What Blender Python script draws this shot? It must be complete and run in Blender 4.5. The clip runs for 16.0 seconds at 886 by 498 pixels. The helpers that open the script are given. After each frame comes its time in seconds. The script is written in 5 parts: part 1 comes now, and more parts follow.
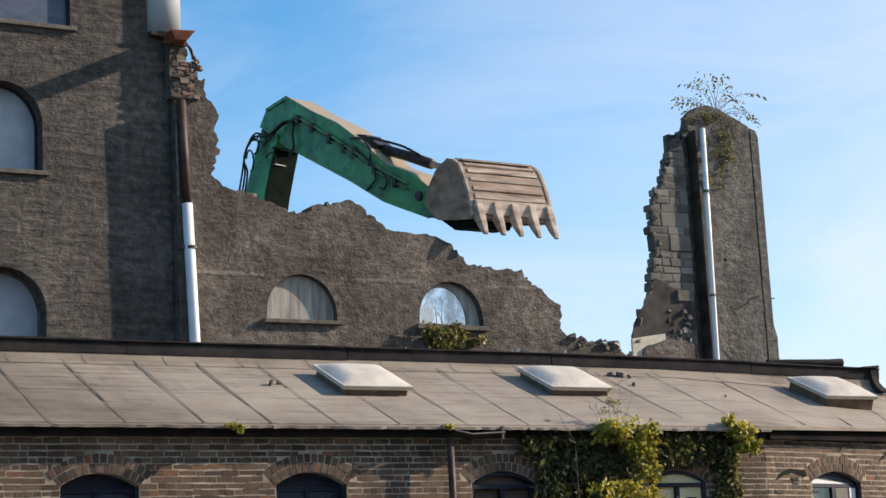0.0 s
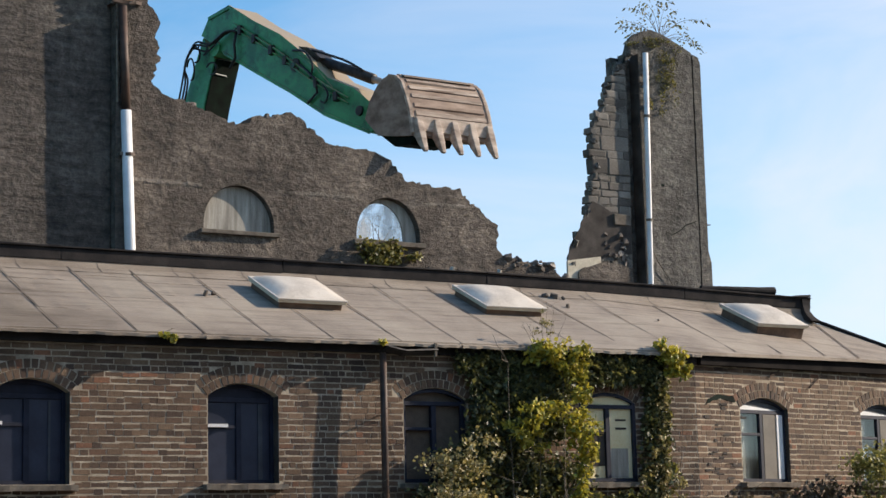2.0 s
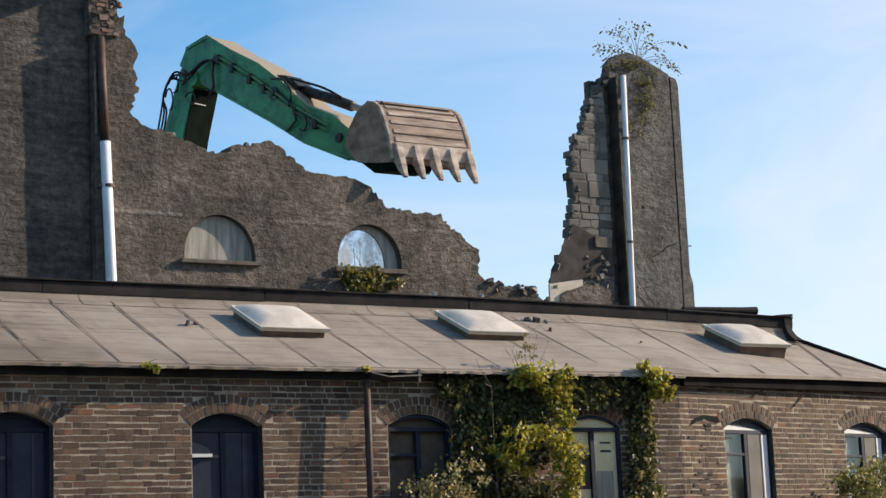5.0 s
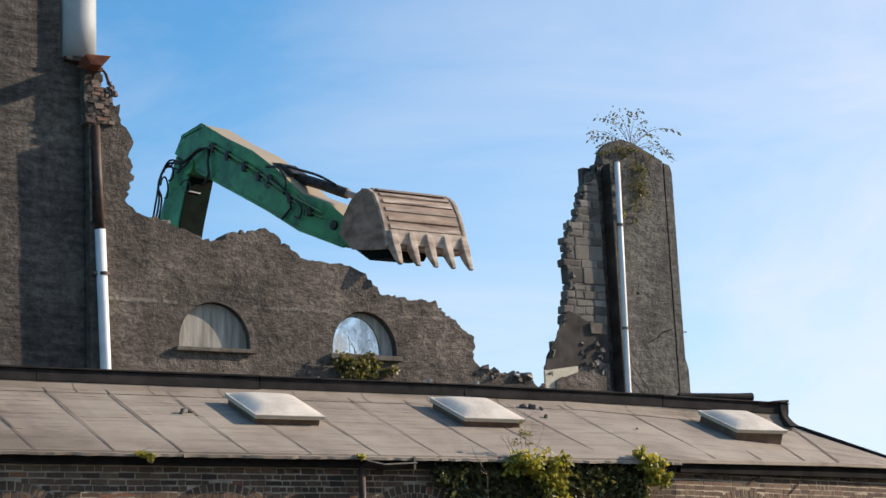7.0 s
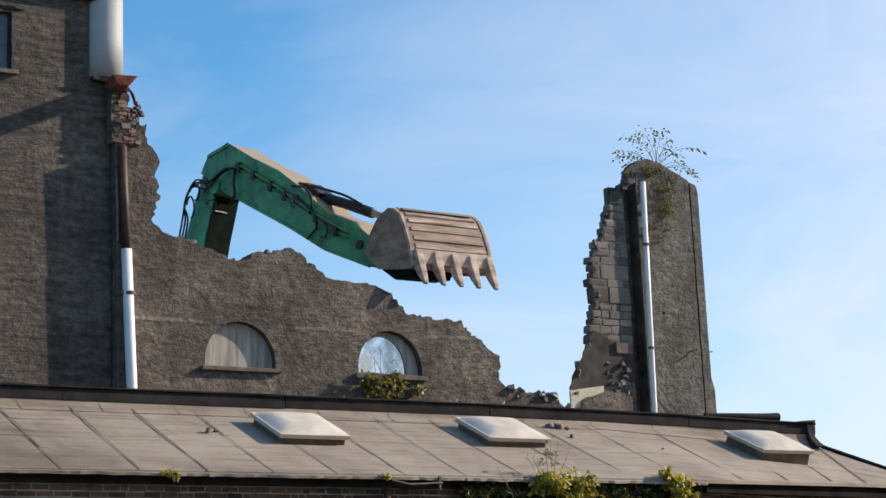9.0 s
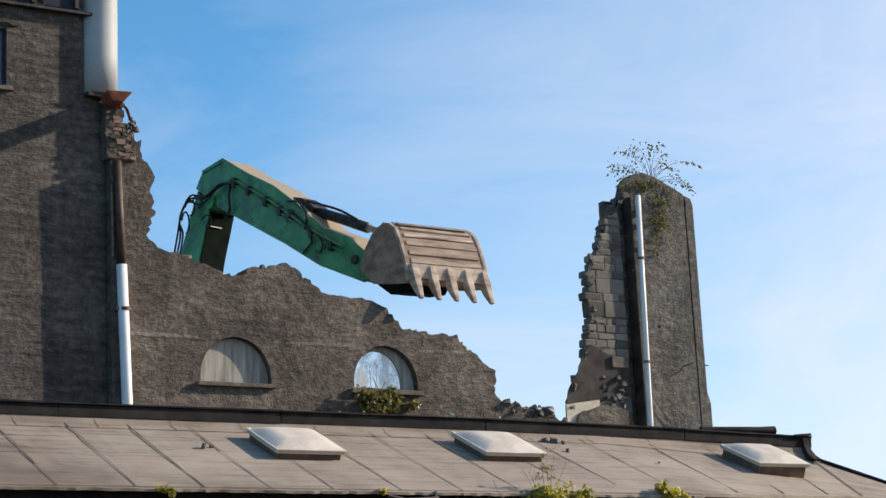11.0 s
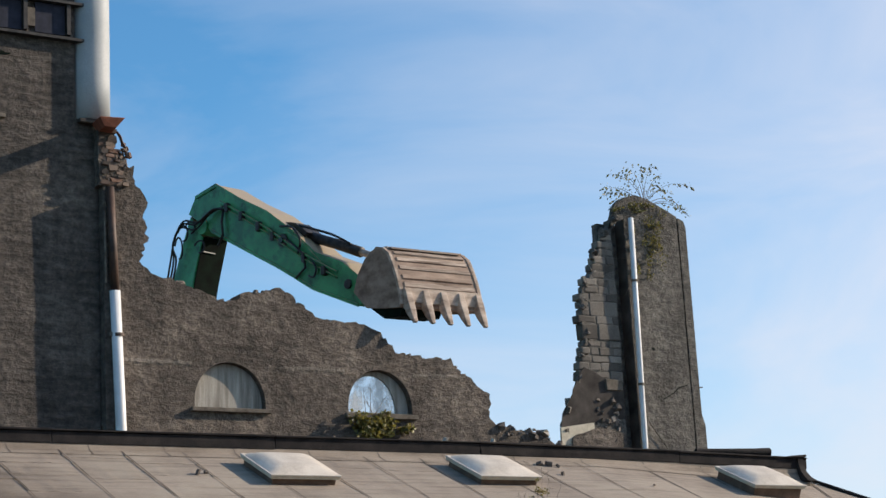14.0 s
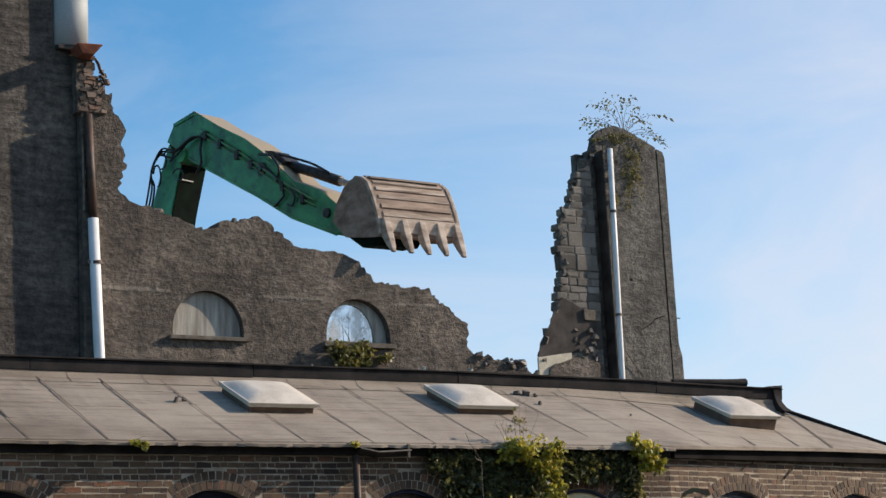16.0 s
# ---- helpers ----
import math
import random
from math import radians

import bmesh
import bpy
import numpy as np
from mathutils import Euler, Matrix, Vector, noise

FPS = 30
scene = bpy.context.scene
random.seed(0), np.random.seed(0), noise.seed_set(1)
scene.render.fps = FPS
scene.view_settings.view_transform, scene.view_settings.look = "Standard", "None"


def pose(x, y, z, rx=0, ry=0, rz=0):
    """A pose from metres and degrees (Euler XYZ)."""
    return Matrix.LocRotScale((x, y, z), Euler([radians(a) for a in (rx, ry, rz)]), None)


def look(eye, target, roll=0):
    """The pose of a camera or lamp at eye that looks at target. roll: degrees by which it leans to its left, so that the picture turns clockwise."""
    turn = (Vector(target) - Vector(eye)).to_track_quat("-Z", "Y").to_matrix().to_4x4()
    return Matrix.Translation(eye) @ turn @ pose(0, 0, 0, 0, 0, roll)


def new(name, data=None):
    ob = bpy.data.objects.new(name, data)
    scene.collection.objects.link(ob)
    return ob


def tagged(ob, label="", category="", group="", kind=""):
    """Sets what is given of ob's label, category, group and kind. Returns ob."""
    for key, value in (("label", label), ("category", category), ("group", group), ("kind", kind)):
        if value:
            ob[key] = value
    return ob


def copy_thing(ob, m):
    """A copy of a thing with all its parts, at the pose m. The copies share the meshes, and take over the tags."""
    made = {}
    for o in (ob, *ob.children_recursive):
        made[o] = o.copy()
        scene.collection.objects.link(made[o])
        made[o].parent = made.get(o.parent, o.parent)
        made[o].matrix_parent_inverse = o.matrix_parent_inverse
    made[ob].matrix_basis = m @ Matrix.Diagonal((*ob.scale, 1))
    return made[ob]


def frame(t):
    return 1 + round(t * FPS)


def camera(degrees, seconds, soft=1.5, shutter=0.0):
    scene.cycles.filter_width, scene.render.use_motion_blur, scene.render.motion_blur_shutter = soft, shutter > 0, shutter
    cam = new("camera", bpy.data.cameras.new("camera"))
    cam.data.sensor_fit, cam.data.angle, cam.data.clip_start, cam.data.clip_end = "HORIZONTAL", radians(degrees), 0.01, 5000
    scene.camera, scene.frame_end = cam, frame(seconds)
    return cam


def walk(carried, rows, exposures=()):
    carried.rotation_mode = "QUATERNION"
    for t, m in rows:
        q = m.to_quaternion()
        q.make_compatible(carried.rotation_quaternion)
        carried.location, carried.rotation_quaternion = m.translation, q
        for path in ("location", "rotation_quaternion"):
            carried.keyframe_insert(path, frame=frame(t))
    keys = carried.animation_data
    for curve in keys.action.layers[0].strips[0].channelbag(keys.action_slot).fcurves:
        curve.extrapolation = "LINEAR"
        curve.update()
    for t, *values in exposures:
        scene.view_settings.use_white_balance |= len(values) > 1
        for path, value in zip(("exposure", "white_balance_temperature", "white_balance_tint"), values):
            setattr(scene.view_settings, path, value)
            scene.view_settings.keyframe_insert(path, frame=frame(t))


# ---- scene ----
cam = camera(26.0, 16.0, soft=1.5)
PATH = [  # seconds, then the turn in degrees; the camera stays where it is
    (0, 101.317, 2.893, -28.847), (0.5, 101.073, 2.284, -30.051), (1, 100.174, 2.064, -31.363),
    (1.5, 99.804, 1.523, -31.364), (1.9, 98.951, 1.479, -31.197), (2, 98.758, 1.355, -31.007),
    (2.5, 97.864, 0.594, -29.918), (3, 97.424, 0.483, -30.912), (3.5, 97.620, 1.311, -30.785),
    (3.7, 97.804, 1.529, -30.832), (5.8, 100.064, 2.903, -32.247), (6, 100.053, 2.854, -32.631),
    (6.5, 100.776, 2.658, -32.233), (7, 102.094, 2.653, -31.507), (7.5, 102.565, 2.423, -31.207),
    (8, 102.836, 2.473, -31.023), (8.5, 102.758, 2.323, -31.100), (9, 102.711, 2.476, -30.764),
    (11.3, 103.143, 2.773, -30.900), (11.5, 103.018, 2.703, -31.012), (12, 102.838, 2.453, -31.063),
    (12.5, 103.203, 2.519, -30.753), (13, 103.594, 2.891, -30.854), (13.5, 103.762, 2.938, -30.791),
    (14, 103.846, 3.156, -30.952), (14.5, 103.409, 3.226, -31.442), (15, 103.050, 3.245, -31.745),
    (15.5, 102.594, 3.003, -31.659), (16, 101.707, 2.946, -31.651),
]
EYE = (0.0, -21.65, 1.6)
walk(cam, [(t, pose(*EYE, rx, ry, rz)) for t, rx, ry, rz in PATH], [(0.0, 0.54), (2.5, 0.46), (4.5, 0.46), (6.0, 0.46), (9.0, 0.44), (12.5, 0.42), (14.0, 0.30), (16.0, 0.27)])

# ---- world and sun: low sun grazing the fronts from the right ----
SUN_ALONG, SUN_UP = radians(15), radians(24)
TO_SUN = Vector((math.cos(SUN_ALONG) * math.cos(SUN_UP), -math.sin(SUN_ALONG) * math.cos(SUN_UP), math.sin(SUN_UP)))
world = bpy.data.worlds.new("sky")
scene.world = world
world.use_nodes = True
wn, wl = world.node_tree.nodes, world.node_tree.links
sky = wn.new("ShaderNodeTexSky")
sky.sky_type, sky.sun_disc = "NISHITA", False
sky.sun_elevation, sky.sun_rotation = SUN_UP, math.atan2(TO_SUN.x, TO_SUN.y)
sky.air_density, sky.dust_density, sky.ozone_density = 1.0, 0.25, 3.0
coord = wn.new("ShaderNodeTexCoord")
mapping = wn.new("ShaderNodeMapping")
mapping.inputs["Rotation"].default_value = (radians(0), radians(24), radians(-34))
mapping.inputs["Scale"].default_value = (1.0, 1.6, 4.8)
cloud = wn.new("ShaderNodeTexNoise")
cloud.inputs["Scale"].default_value, cloud.inputs["Detail"].default_value = 2.6, 9
cloud.inputs["Roughness"].default_value, cloud.inputs["Distortion"].default_value = 0.56, 0.7
ramp = wn.new("ShaderNodeValToRGB")
ramp.color_ramp.elements[0].position, ramp.color_ramp.elements[1].position = 0.34, 0.70
ramp.color_ramp.elements[0].color, ramp.color_ramp.elements[1].color = (0.0, 0.0, 0.0, 1), (1.0, 1.0, 1.0, 1)
veil = wn.new("ShaderNodeMixRGB")
veil.inputs["Color2"].default_value = (5.0, 5.0, 5.45, 1)
wl.new(coord.outputs["Generated"], mapping.inputs["Vector"])
wl.new(mapping.outputs["Vector"], cloud.inputs["Vector"])
wl.new(cloud.outputs["Fac"], ramp.inputs["Fac"])
slant = wn.new("ShaderNodeVectorMath")     # the veil of cloud thickens towards the sun, the horizon and the south
slant.operation = "DOT_PRODUCT"
slant.inputs[1].default_value = (0.75, -0.25, -0.9)
spread = wn.new("ShaderNodeMapRange")
for k, v in zip(("From Min", "From Max", "To Min", "To Max"), (-0.29, 0.23, -0.11, 0.54)):
    spread.inputs[k].default_value = v
thick = wn.new("ShaderNodeMath")
thick.operation, thick.use_clamp = "MULTIPLY_ADD", True
thick.inputs[1].default_value = 0.34
wl.new(coord.outputs["Generated"], slant.inputs[0])
wl.new(slant.outputs["Value"], spread.inputs["Value"])
wl.new(ramp.outputs["Color"], thick.inputs[0])
wl.new(spread.outputs[0], thick.inputs[2])
wl.new(thick.outputs[0], veil.inputs["Fac"])
tint = wn.new("ShaderNodeMixRGB")
tint.blend_type = "MULTIPLY"
tint.inputs["Fac"].default_value, tint.inputs["Color2"].default_value = 1.0, (0.55, 0.93, 1.06, 1)
wl.new(sky.outputs["Color"], tint.inputs["Color1"])
wl.new(tint.outputs["Color"], veil.inputs["Color1"])
wl.new(veil.outputs["Color"], wn["Background"].inputs["Color"])
wn["Background"].inputs["Strength"].default_value = 0.135
sun = new("sun", bpy.data.lights.new("sun", "SUN"))
sun.data.energy, sun.data.angle, sun.data.color = 4.7, radians(0.53), (1.0, 0.86, 0.71)
sun.matrix_world = look(TO_SUN * 60, (0, 0, 0))


# ---- materials ----
def shader(name, rough=0.8, metal=0.0):
    m = bpy.data.materials.new(name)
    m.use_nodes = True
    n, l = m.node_tree.nodes, m.node_tree.links
    b = n["Principled BSDF"]
    b.inputs["Roughness"].default_value, b.inputs["Metallic"].default_value = rough, metal
    return m, n, l, b


def tex_noise(n, l, scale, detail=4, rough=0.55, vec=None, stretch=None):
    t = n.new("ShaderNodeTexNoise")
    t.inputs["Scale"].default_value, t.inputs["Detail"].default_value, t.inputs["Roughness"].default_value = scale, detail, rough
    if vec is None:
        c = n.new("ShaderNodeTexCoord")
        vec = c.outputs["Object"]
    if stretch:
        mp = n.new("ShaderNodeMapping")
        mp.inputs["Scale"].default_value = stretch
        l.new(vec, mp.inputs["Vector"])
        vec = mp.outputs["Vector"]
    l.new(vec, t.inputs["Vector"])
    return t.outputs["Fac"]


def tone(n, l, fac, stops):
    r = n.new("ShaderNodeValToRGB")
    e = r.color_ramp.elements
    while len(e) < len(stops):
        e.new(0.5)
    for el, (p, c) in zip(e, stops):
        el.position, el.color = p, (*c, 1)
    l.new(fac, r.inputs["Fac"])
    return r.outputs["Color"]


def blend(n, l, kind, fac, a, b):
    m = n.new("ShaderNodeMixRGB")
    m.blend_type = kind
    for sock, v in (("Fac", fac), ("Color1", a), ("Color2", b)):
        if isinstance(v, (int, float)):
            m.inputs[sock].default_value = v
        elif isinstance(v, tuple):
            m.inputs[sock].default_value = (*v, 1)
        else:
            l.new(v, m.inputs[sock])
    return m.outputs["Color"]


def relief(n, l, b, heights, dist=0.02, strength=1.0):
    """heights: (socket, weight) summed into one bump."""
    total = None
    for sock, wgt in heights:
        k = n.new("ShaderNodeMath")
        k.operation = "MULTIPLY"
        l.new(sock, k.inputs[0])
        k.inputs[1].default_value = wgt
        if total is None:
            total = k.outputs[0]
        else:
            s = n.new("ShaderNodeMath")
            s.operation = "ADD"
            l.new(total, s.inputs[0])
            l.new(k.outputs[0], s.inputs[1])
            total = s.outputs[0]
    bp = n.new("ShaderNodeBump")
    bp.inputs["Strength"].default_value, bp.inputs["Distance"].default_value = strength, dist
    l.new(total, bp.inputs["Height"])
    l.new(bp.outputs["Normal"], b.inputs["Normal"])


def plain(name, dark, light, scale=6.0, rough=0.7, metal=0.0, bump=0.004, fine=60.0, stretch=None, gloss=0.4):
    """A surface of one colour with blotches, fine grain and slight relief."""
    m, n, l, b = shader(name, rough, metal)
    b.inputs["Specular IOR Level"].default_value = gloss
    big, small = tex_noise(n, l, scale, 5, stretch=stretch), tex_noise(n, l, fine, 3)
    c = tone(n, l, big, [(0.32, dark), (0.68, light)])
    c = blend(n, l, "OVERLAY", 0.35, c, tone(n, l, small, [(0.3, (0.3, 0.3, 0.3)), (0.7, (0.7, 0.7, 0.7))]))
    l.new(c, b.inputs["Base Color"])
    if bump:
        relief(n, l, b, [(big, 0.6), (small, 0.4)], bump)
    return m


def roughcast(name, dark, mid, light, amount=0.05, coursed=0.0):
    """Weathered roughcast render: pebbly relief, streaks and damp patches."""
    m, n, l, b = shader(name, 0.95)
    patch = tex_noise(n, l, 0.8, 7, 0.66)
    streak = tex_noise(n, l, 1.6, 5, 0.6, stretch=(2.2, 2.2, 0.35))
    pebble = tex_noise(n, l, 8.0, 8, 0.68, stretch=(0.95, 0.95, 1.1))
    grain = tex_noise(n, l, 38.0, 4, 0.6)
    lumps = tex_noise(n, l, 3.0, 5, 0.6, stretch=(0.85, 0.85, 1.25))
    c = tone(n, l, patch, [(0.30, dark), (0.52, mid), (0.72, light)])
    c = blend(n, l, "MULTIPLY", 0.55, c, tone(n, l, streak, [(0.35, (0.55, 0.54, 0.53)), (0.62, (1, 1, 1))]))
    c = blend(n, l, "OVERLAY", 0.75, c, tone(n, l, pebble, [(0.32, (0.16, 0.16, 0.16)), (0.68, (0.80, 0.78, 0.75))]))
    c = blend(n, l, "OVERLAY", 0.4, c, tone(n, l, grain, [(0.3, (0.3, 0.3, 0.3)), (0.7, (0.7, 0.7, 0.7))]))
    heights = [(pebble, 1.0), (grain, 0.12), (lumps, 1.0)]
    if coursed:                      # rubble courses that show through the render
        beds = tex_noise(n, l, 2.6, 6, 0.6, stretch=(0.7, 0.7, 3.4))
        c = blend(n, l, "MULTIPLY", coursed, c, tone(n, l, beds, [(0.36, (0.45, 0.44, 0.43)), (0.56, (1, 1, 1))]))
        heights.append((beds, 1.6 * coursed))
    l.new(c, b.inputs["Base Color"])
    relief(n, l, b, heights, amount)
    return m


def brickwork(name, stops, random_of="island"):
    m, n, l, b = shader(name, 0.9)
    if random_of == "island":
        r = n.new("ShaderNodeNewGeometry").outputs["Random Per Island"]
    else:
        r = n.new("ShaderNodeObjectInfo").outputs["Random"]
    c = tone(n, l, r, stops)
    soot, grain = tex_noise(n, l, 1.1, 5, 0.6), tex_noise(n, l, 45.0, 4, 0.65)
    c = blend(n, l, "MULTIPLY", 0.8, c, tone(n, l, soot, [(0.34, (0.42, 0.40, 0.38)), (0.60, (1, 1, 1))]))
    c = blend(n, l, "OVERLAY", 0.6, c, tone(n, l, grain, [(0.3, (0.25, 0.25, 0.25)), (0.7, (0.72, 0.72, 0.72))]))
    l.new(c, b.inputs["Base Color"])
    relief(n, l, b, [(grain, 0.7), (soot, 0.3)], 0.006)
    return m


def foliage(name, stops, rough=0.5):
    m, n, l, b = shader(name, rough)
    r = n.new("ShaderNodeNewGeometry").outputs["Random Per Island"]
    l.new(tone(n, l, r, stops), b.inputs["Base Color"])
    b.inputs["Subsurface Weight"].default_value = 0.0
    tr = n.new("ShaderNodeBsdfTranslucent")
    l.new(tone(n, l, r, [(p, (cc[0] * 1.3, cc[1] * 1.3, cc[2])) for p, cc in stops]), tr.inputs["Color"])
    mx = n.new("ShaderNodeMixShader")
    mx.inputs[0].default_value = 0.3
    l.new(b.outputs[0], mx.inputs[1])
    l.new(tr.outputs[0], mx.inputs[2])
    l.new(mx.outputs[0], n["Material Output"].inputs["Surface"])
    return m


def dusty_paint(name, paint_dark, paint, dust):
    """Green machine paint, scuffed, with pale dust settled on the faces that look up."""
    m, n, l, b = shader(name, 0.45)
    big, small = tex_noise(n, l, 1.8, 6, 0.65), tex_noise(n, l, 22.0, 5, 0.6)
    c = tone(n, l, big, [(0.32, paint_dark), (0.6, paint)])
    c = blend(n, l, "MIX", tone(n, l, small, [(0.57, (0, 0, 0)), (0.72, (0.6, 0.6, 0.6))]), c, (0.10, 0.09, 0.07))
    oil = tex_noise(n, l, 2.4, 6, 0.7)
    c = blend(n, l, "MULTIPLY", 0.8, c, tone(n, l, oil, [(0.34, (0.25, 0.25, 0.25)), (0.47, (1, 1, 1))]))
    sep = n.new("ShaderNodeSeparateXYZ")
    l.new(n.new("ShaderNodeNewGeometry").outputs["True Normal"], sep.inputs[0])
    add = n.new("ShaderNodeMath")
    add.operation = "MULTIPLY_ADD"
    l.new(small, add.inputs[0])
    add.inputs[1].default_value = 0.25
    l.new(sep.outputs["Z"], add.inputs[2])
    c = blend(n, l, "MIX", tone(n, l, add.outputs[0], [(0.45, (0, 0, 0)), (0.72, (0.95, 0.95, 0.95))]), c, dust)
    l.new(c, b.inputs["Base Color"])
    relief(n, l, b, [(small, 1.0)], 0.003)
    return m


def felt(name):
    m, n, l, b = shader(name, 0.9)
    patch, grit = tex_noise(n, l, 0.9, 6, 0.62), tex_noise(n, l, 70.0, 3, 0.6)
    laps = tex_noise(n, l, 3.0, 4, 0.6, stretch=(0.25, 3.2, 1.0))
    r = n.new("ShaderNodeObjectInfo").outputs["Random"]
    c = tone(n, l, patch, [(0.28, (0.184, 0.146, 0.112)), (0.5, (0.302, 0.247, 0.192)), (0.75, (0.368, 0.312, 0.240))])
    # felt gets darker towards low x, the edge broken up by noise
    mottle = tex_noise(n, l, 0.35, 5, 0.6, stretch=(0.6, 1.4, 1.0))
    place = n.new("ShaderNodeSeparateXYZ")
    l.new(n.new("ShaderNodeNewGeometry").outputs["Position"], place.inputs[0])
    reach, left_dark = n.new("ShaderNodeMath"), n.new("ShaderNodeMath")
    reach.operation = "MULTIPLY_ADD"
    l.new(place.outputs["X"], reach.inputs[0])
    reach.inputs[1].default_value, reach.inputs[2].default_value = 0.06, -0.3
    l.new(reach.outputs[0], left_dark.inputs[0])
    l.new(mottle, left_dark.inputs[1])
    c = blend(n, l, "MULTIPLY", 0.9, c, tone(n, l, left_dark.outputs[0], [(0.50, (0.50, 0.47, 0.44)), (0.76, (1, 1, 1))]))
    c = blend(n, l, "MULTIPLY", 0.75, c, tone(n, l, laps, [(0.34, (0.66, 0.64, 0.62)), (0.50, (1, 1, 1))]))
    c = blend(n, l, "MULTIPLY", 0.35, c, tone(n, l, r, [(0.0, (0.75, 0.75, 0.75)), (1.0, (1, 1, 1))]))
    c = blend(n, l, "OVERLAY", 0.4, c, tone(n, l, grit, [(0.3, (0.3, 0.3, 0.3)), (0.7, (0.7, 0.7, 0.7))]))
    l.new(c, b.inputs["Base Color"])
    relief(n, l, b, [(laps, 0.8), (grit, 0.15), (patch, 0.7)], 0.018)
    return m


BRICKS = [(0.0, (0.066, 0.040, 0.028)), (0.22, (0.122, 0.073, 0.045)), (0.45, (0.182, 0.112, 0.066)), (0.62, (0.092, 0.057, 0.038)),
          (0.78, (0.205, 0.130, 0.078)), (0.94, (0.140, 0.080, 0.049)), (0.98, (0.24, 0.108, 0.058)), (1.0, (0.25, 0.115, 0.062))]
M_BRICK = brickwork("stock_brick", BRICKS)
M_BRICK_PIECE = brickwork("stock_brick_piece", BRICKS, "object")
M_MORTAR = plain("lime_mortar", (0.25, 0.202, 0.148), (0.54, 0.448, 0.335), 3, 0.95, bump=0.005, gloss=0.1)
M_RENDER = roughcast("grey_roughcast", (0.062, 0.050, 0.041), (0.142, 0.116, 0.094), (0.235, 0.194, 0.158), 0.06, 0.3)
M_LEDGE = roughcast("pale_worn_ledge", (0.11, 0.092, 0.075), (0.185, 0.158, 0.13), (0.25, 0.215, 0.18))
M_TOWER = roughcast("tower_roughcast", (0.080, 0.067, 0.057), (0.126, 0.107, 0.091), (0.176, 0.152, 0.128), 0.05, 0.7)
M_PILLAR = roughcast("pillar_roughcast", (0.085, 0.077, 0.067), (0.142, 0.130, 0.113), (0.205, 0.188, 0.163), 0.05, 0.3)
M_STONE = brickwork("pale_stone", [(0.0, (0.095, 0.081, 0.067)), (0.4, (0.165, 0.143, 0.118)), (0.8, (0.235, 0.207, 0.173)), (1.0, (0.30, 0.268, 0.226))], "object")
M_RUBBLE = brickwork("broken_masonry", [(0.0, (0.120, 0.098, 0.079)), (0.5, (0.203, 0.165, 0.135)), (0.85, (0.270, 0.225, 0.188)), (1.0, (0.375, 0.345, 0.300))])
M_REDBRICK = brickwork("broken_red_brick", [(0.0, (0.095, 0.070, 0.054)), (0.45, (0.165, 0.125, 0.098)), (0.75, (0.215, 0.120, 0.082)), (1.0, (0.32, 0.255, 0.20))])
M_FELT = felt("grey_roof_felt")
M_BITUMEN = plain("black_bitumen", (0.014, 0.013, 0.014), (0.042, 0.036, 0.033), 3, 0.85, bump=0.01, gloss=0.12)
M_TAR = plain("old_black_tar", (0.009, 0.008, 0.008), (0.026, 0.022, 0.020), 3, 0.95, bump=0.01, gloss=0.05)
M_SEAM = plain("bitumen_seam", (0.085, 0.070, 0.058), (0.20, 0.165, 0.137), 4, 0.9, bump=0.004, gloss=0.1)
M_DOME = plain("white_rooflight_plastic", (0.50, 0.44, 0.37), (0.68, 0.61, 0.52), 3, 0.9, bump=0.0, gloss=0.1)
# cream lifted and warmed to stand in for sunlight inside the room
M_SUNLIT_CREAM = plain("sunlit_cream", (0.76, 0.62, 0.34), (0.88, 0.76, 0.48), 3, 0.7, gloss=0.2)
M_CREAM = plain("cream_trim", (0.50, 0.43, 0.31), (0.66, 0.58, 0.44), 6, 0.6)
M_CURB = plain("brown_curb", (0.10, 0.065, 0.045), (0.19, 0.12, 0.08), 7, 0.8)
M_WHITE = plain("white_pipe_paint", (0.68, 0.67, 0.65), (0.80, 0.79, 0.77), 3, 0.45, bump=0.001)
M_BROWN = plain("rusty_brown_pipe", (0.030, 0.018, 0.013), (0.10, 0.055, 0.036), 5, 0.6)
M_FLUE = plain("grey_flue_metal", (0.33, 0.35, 0.35), (0.42, 0.43, 0.425), 1.5, 0.6, bump=0.002)
M_RUST = plain("red_rust", (0.17, 0.055, 0.030), (0.31, 0.105, 0.058), 6, 0.85)
M_NAVY = plain("dark_window_frame", (0.010, 0.012, 0.022), (0.024, 0.027, 0.046), 6, 0.6, bump=0.002, gloss=0.25)
M_DARKPANE = plain("dusty_navy_pane", (0.014, 0.018, 0.034), (0.030, 0.036, 0.060), 3, 0.35, bump=0.002, gloss=0.4)
M_BOARD = plain("weathered_grey_board", (0.22, 0.195, 0.16), (0.50, 0.46, 0.39), 2.6, 0.75, stretch=(4, 1, 0.35), gloss=0.2)
M_BLUEBOARD = plain("pale_blue_board", (0.330, 0.352, 0.390), (0.450, 0.473, 0.510), 2.0, 0.6)
M_BLUEPANEL = plain("dusky_blue_panel", (0.060, 0.075, 0.115), (0.11, 0.13, 0.18), 2.0, 0.5, stretch=(1, 1, 3))
M_DUN = plain("dun_board", (0.17, 0.15, 0.125), (0.24, 0.215, 0.18), 3, 0.8, gloss=0.15)
M_TIMBER = plain("brown_boarding", (0.085, 0.060, 0.042), (0.16, 0.115, 0.08), 4, 0.8)
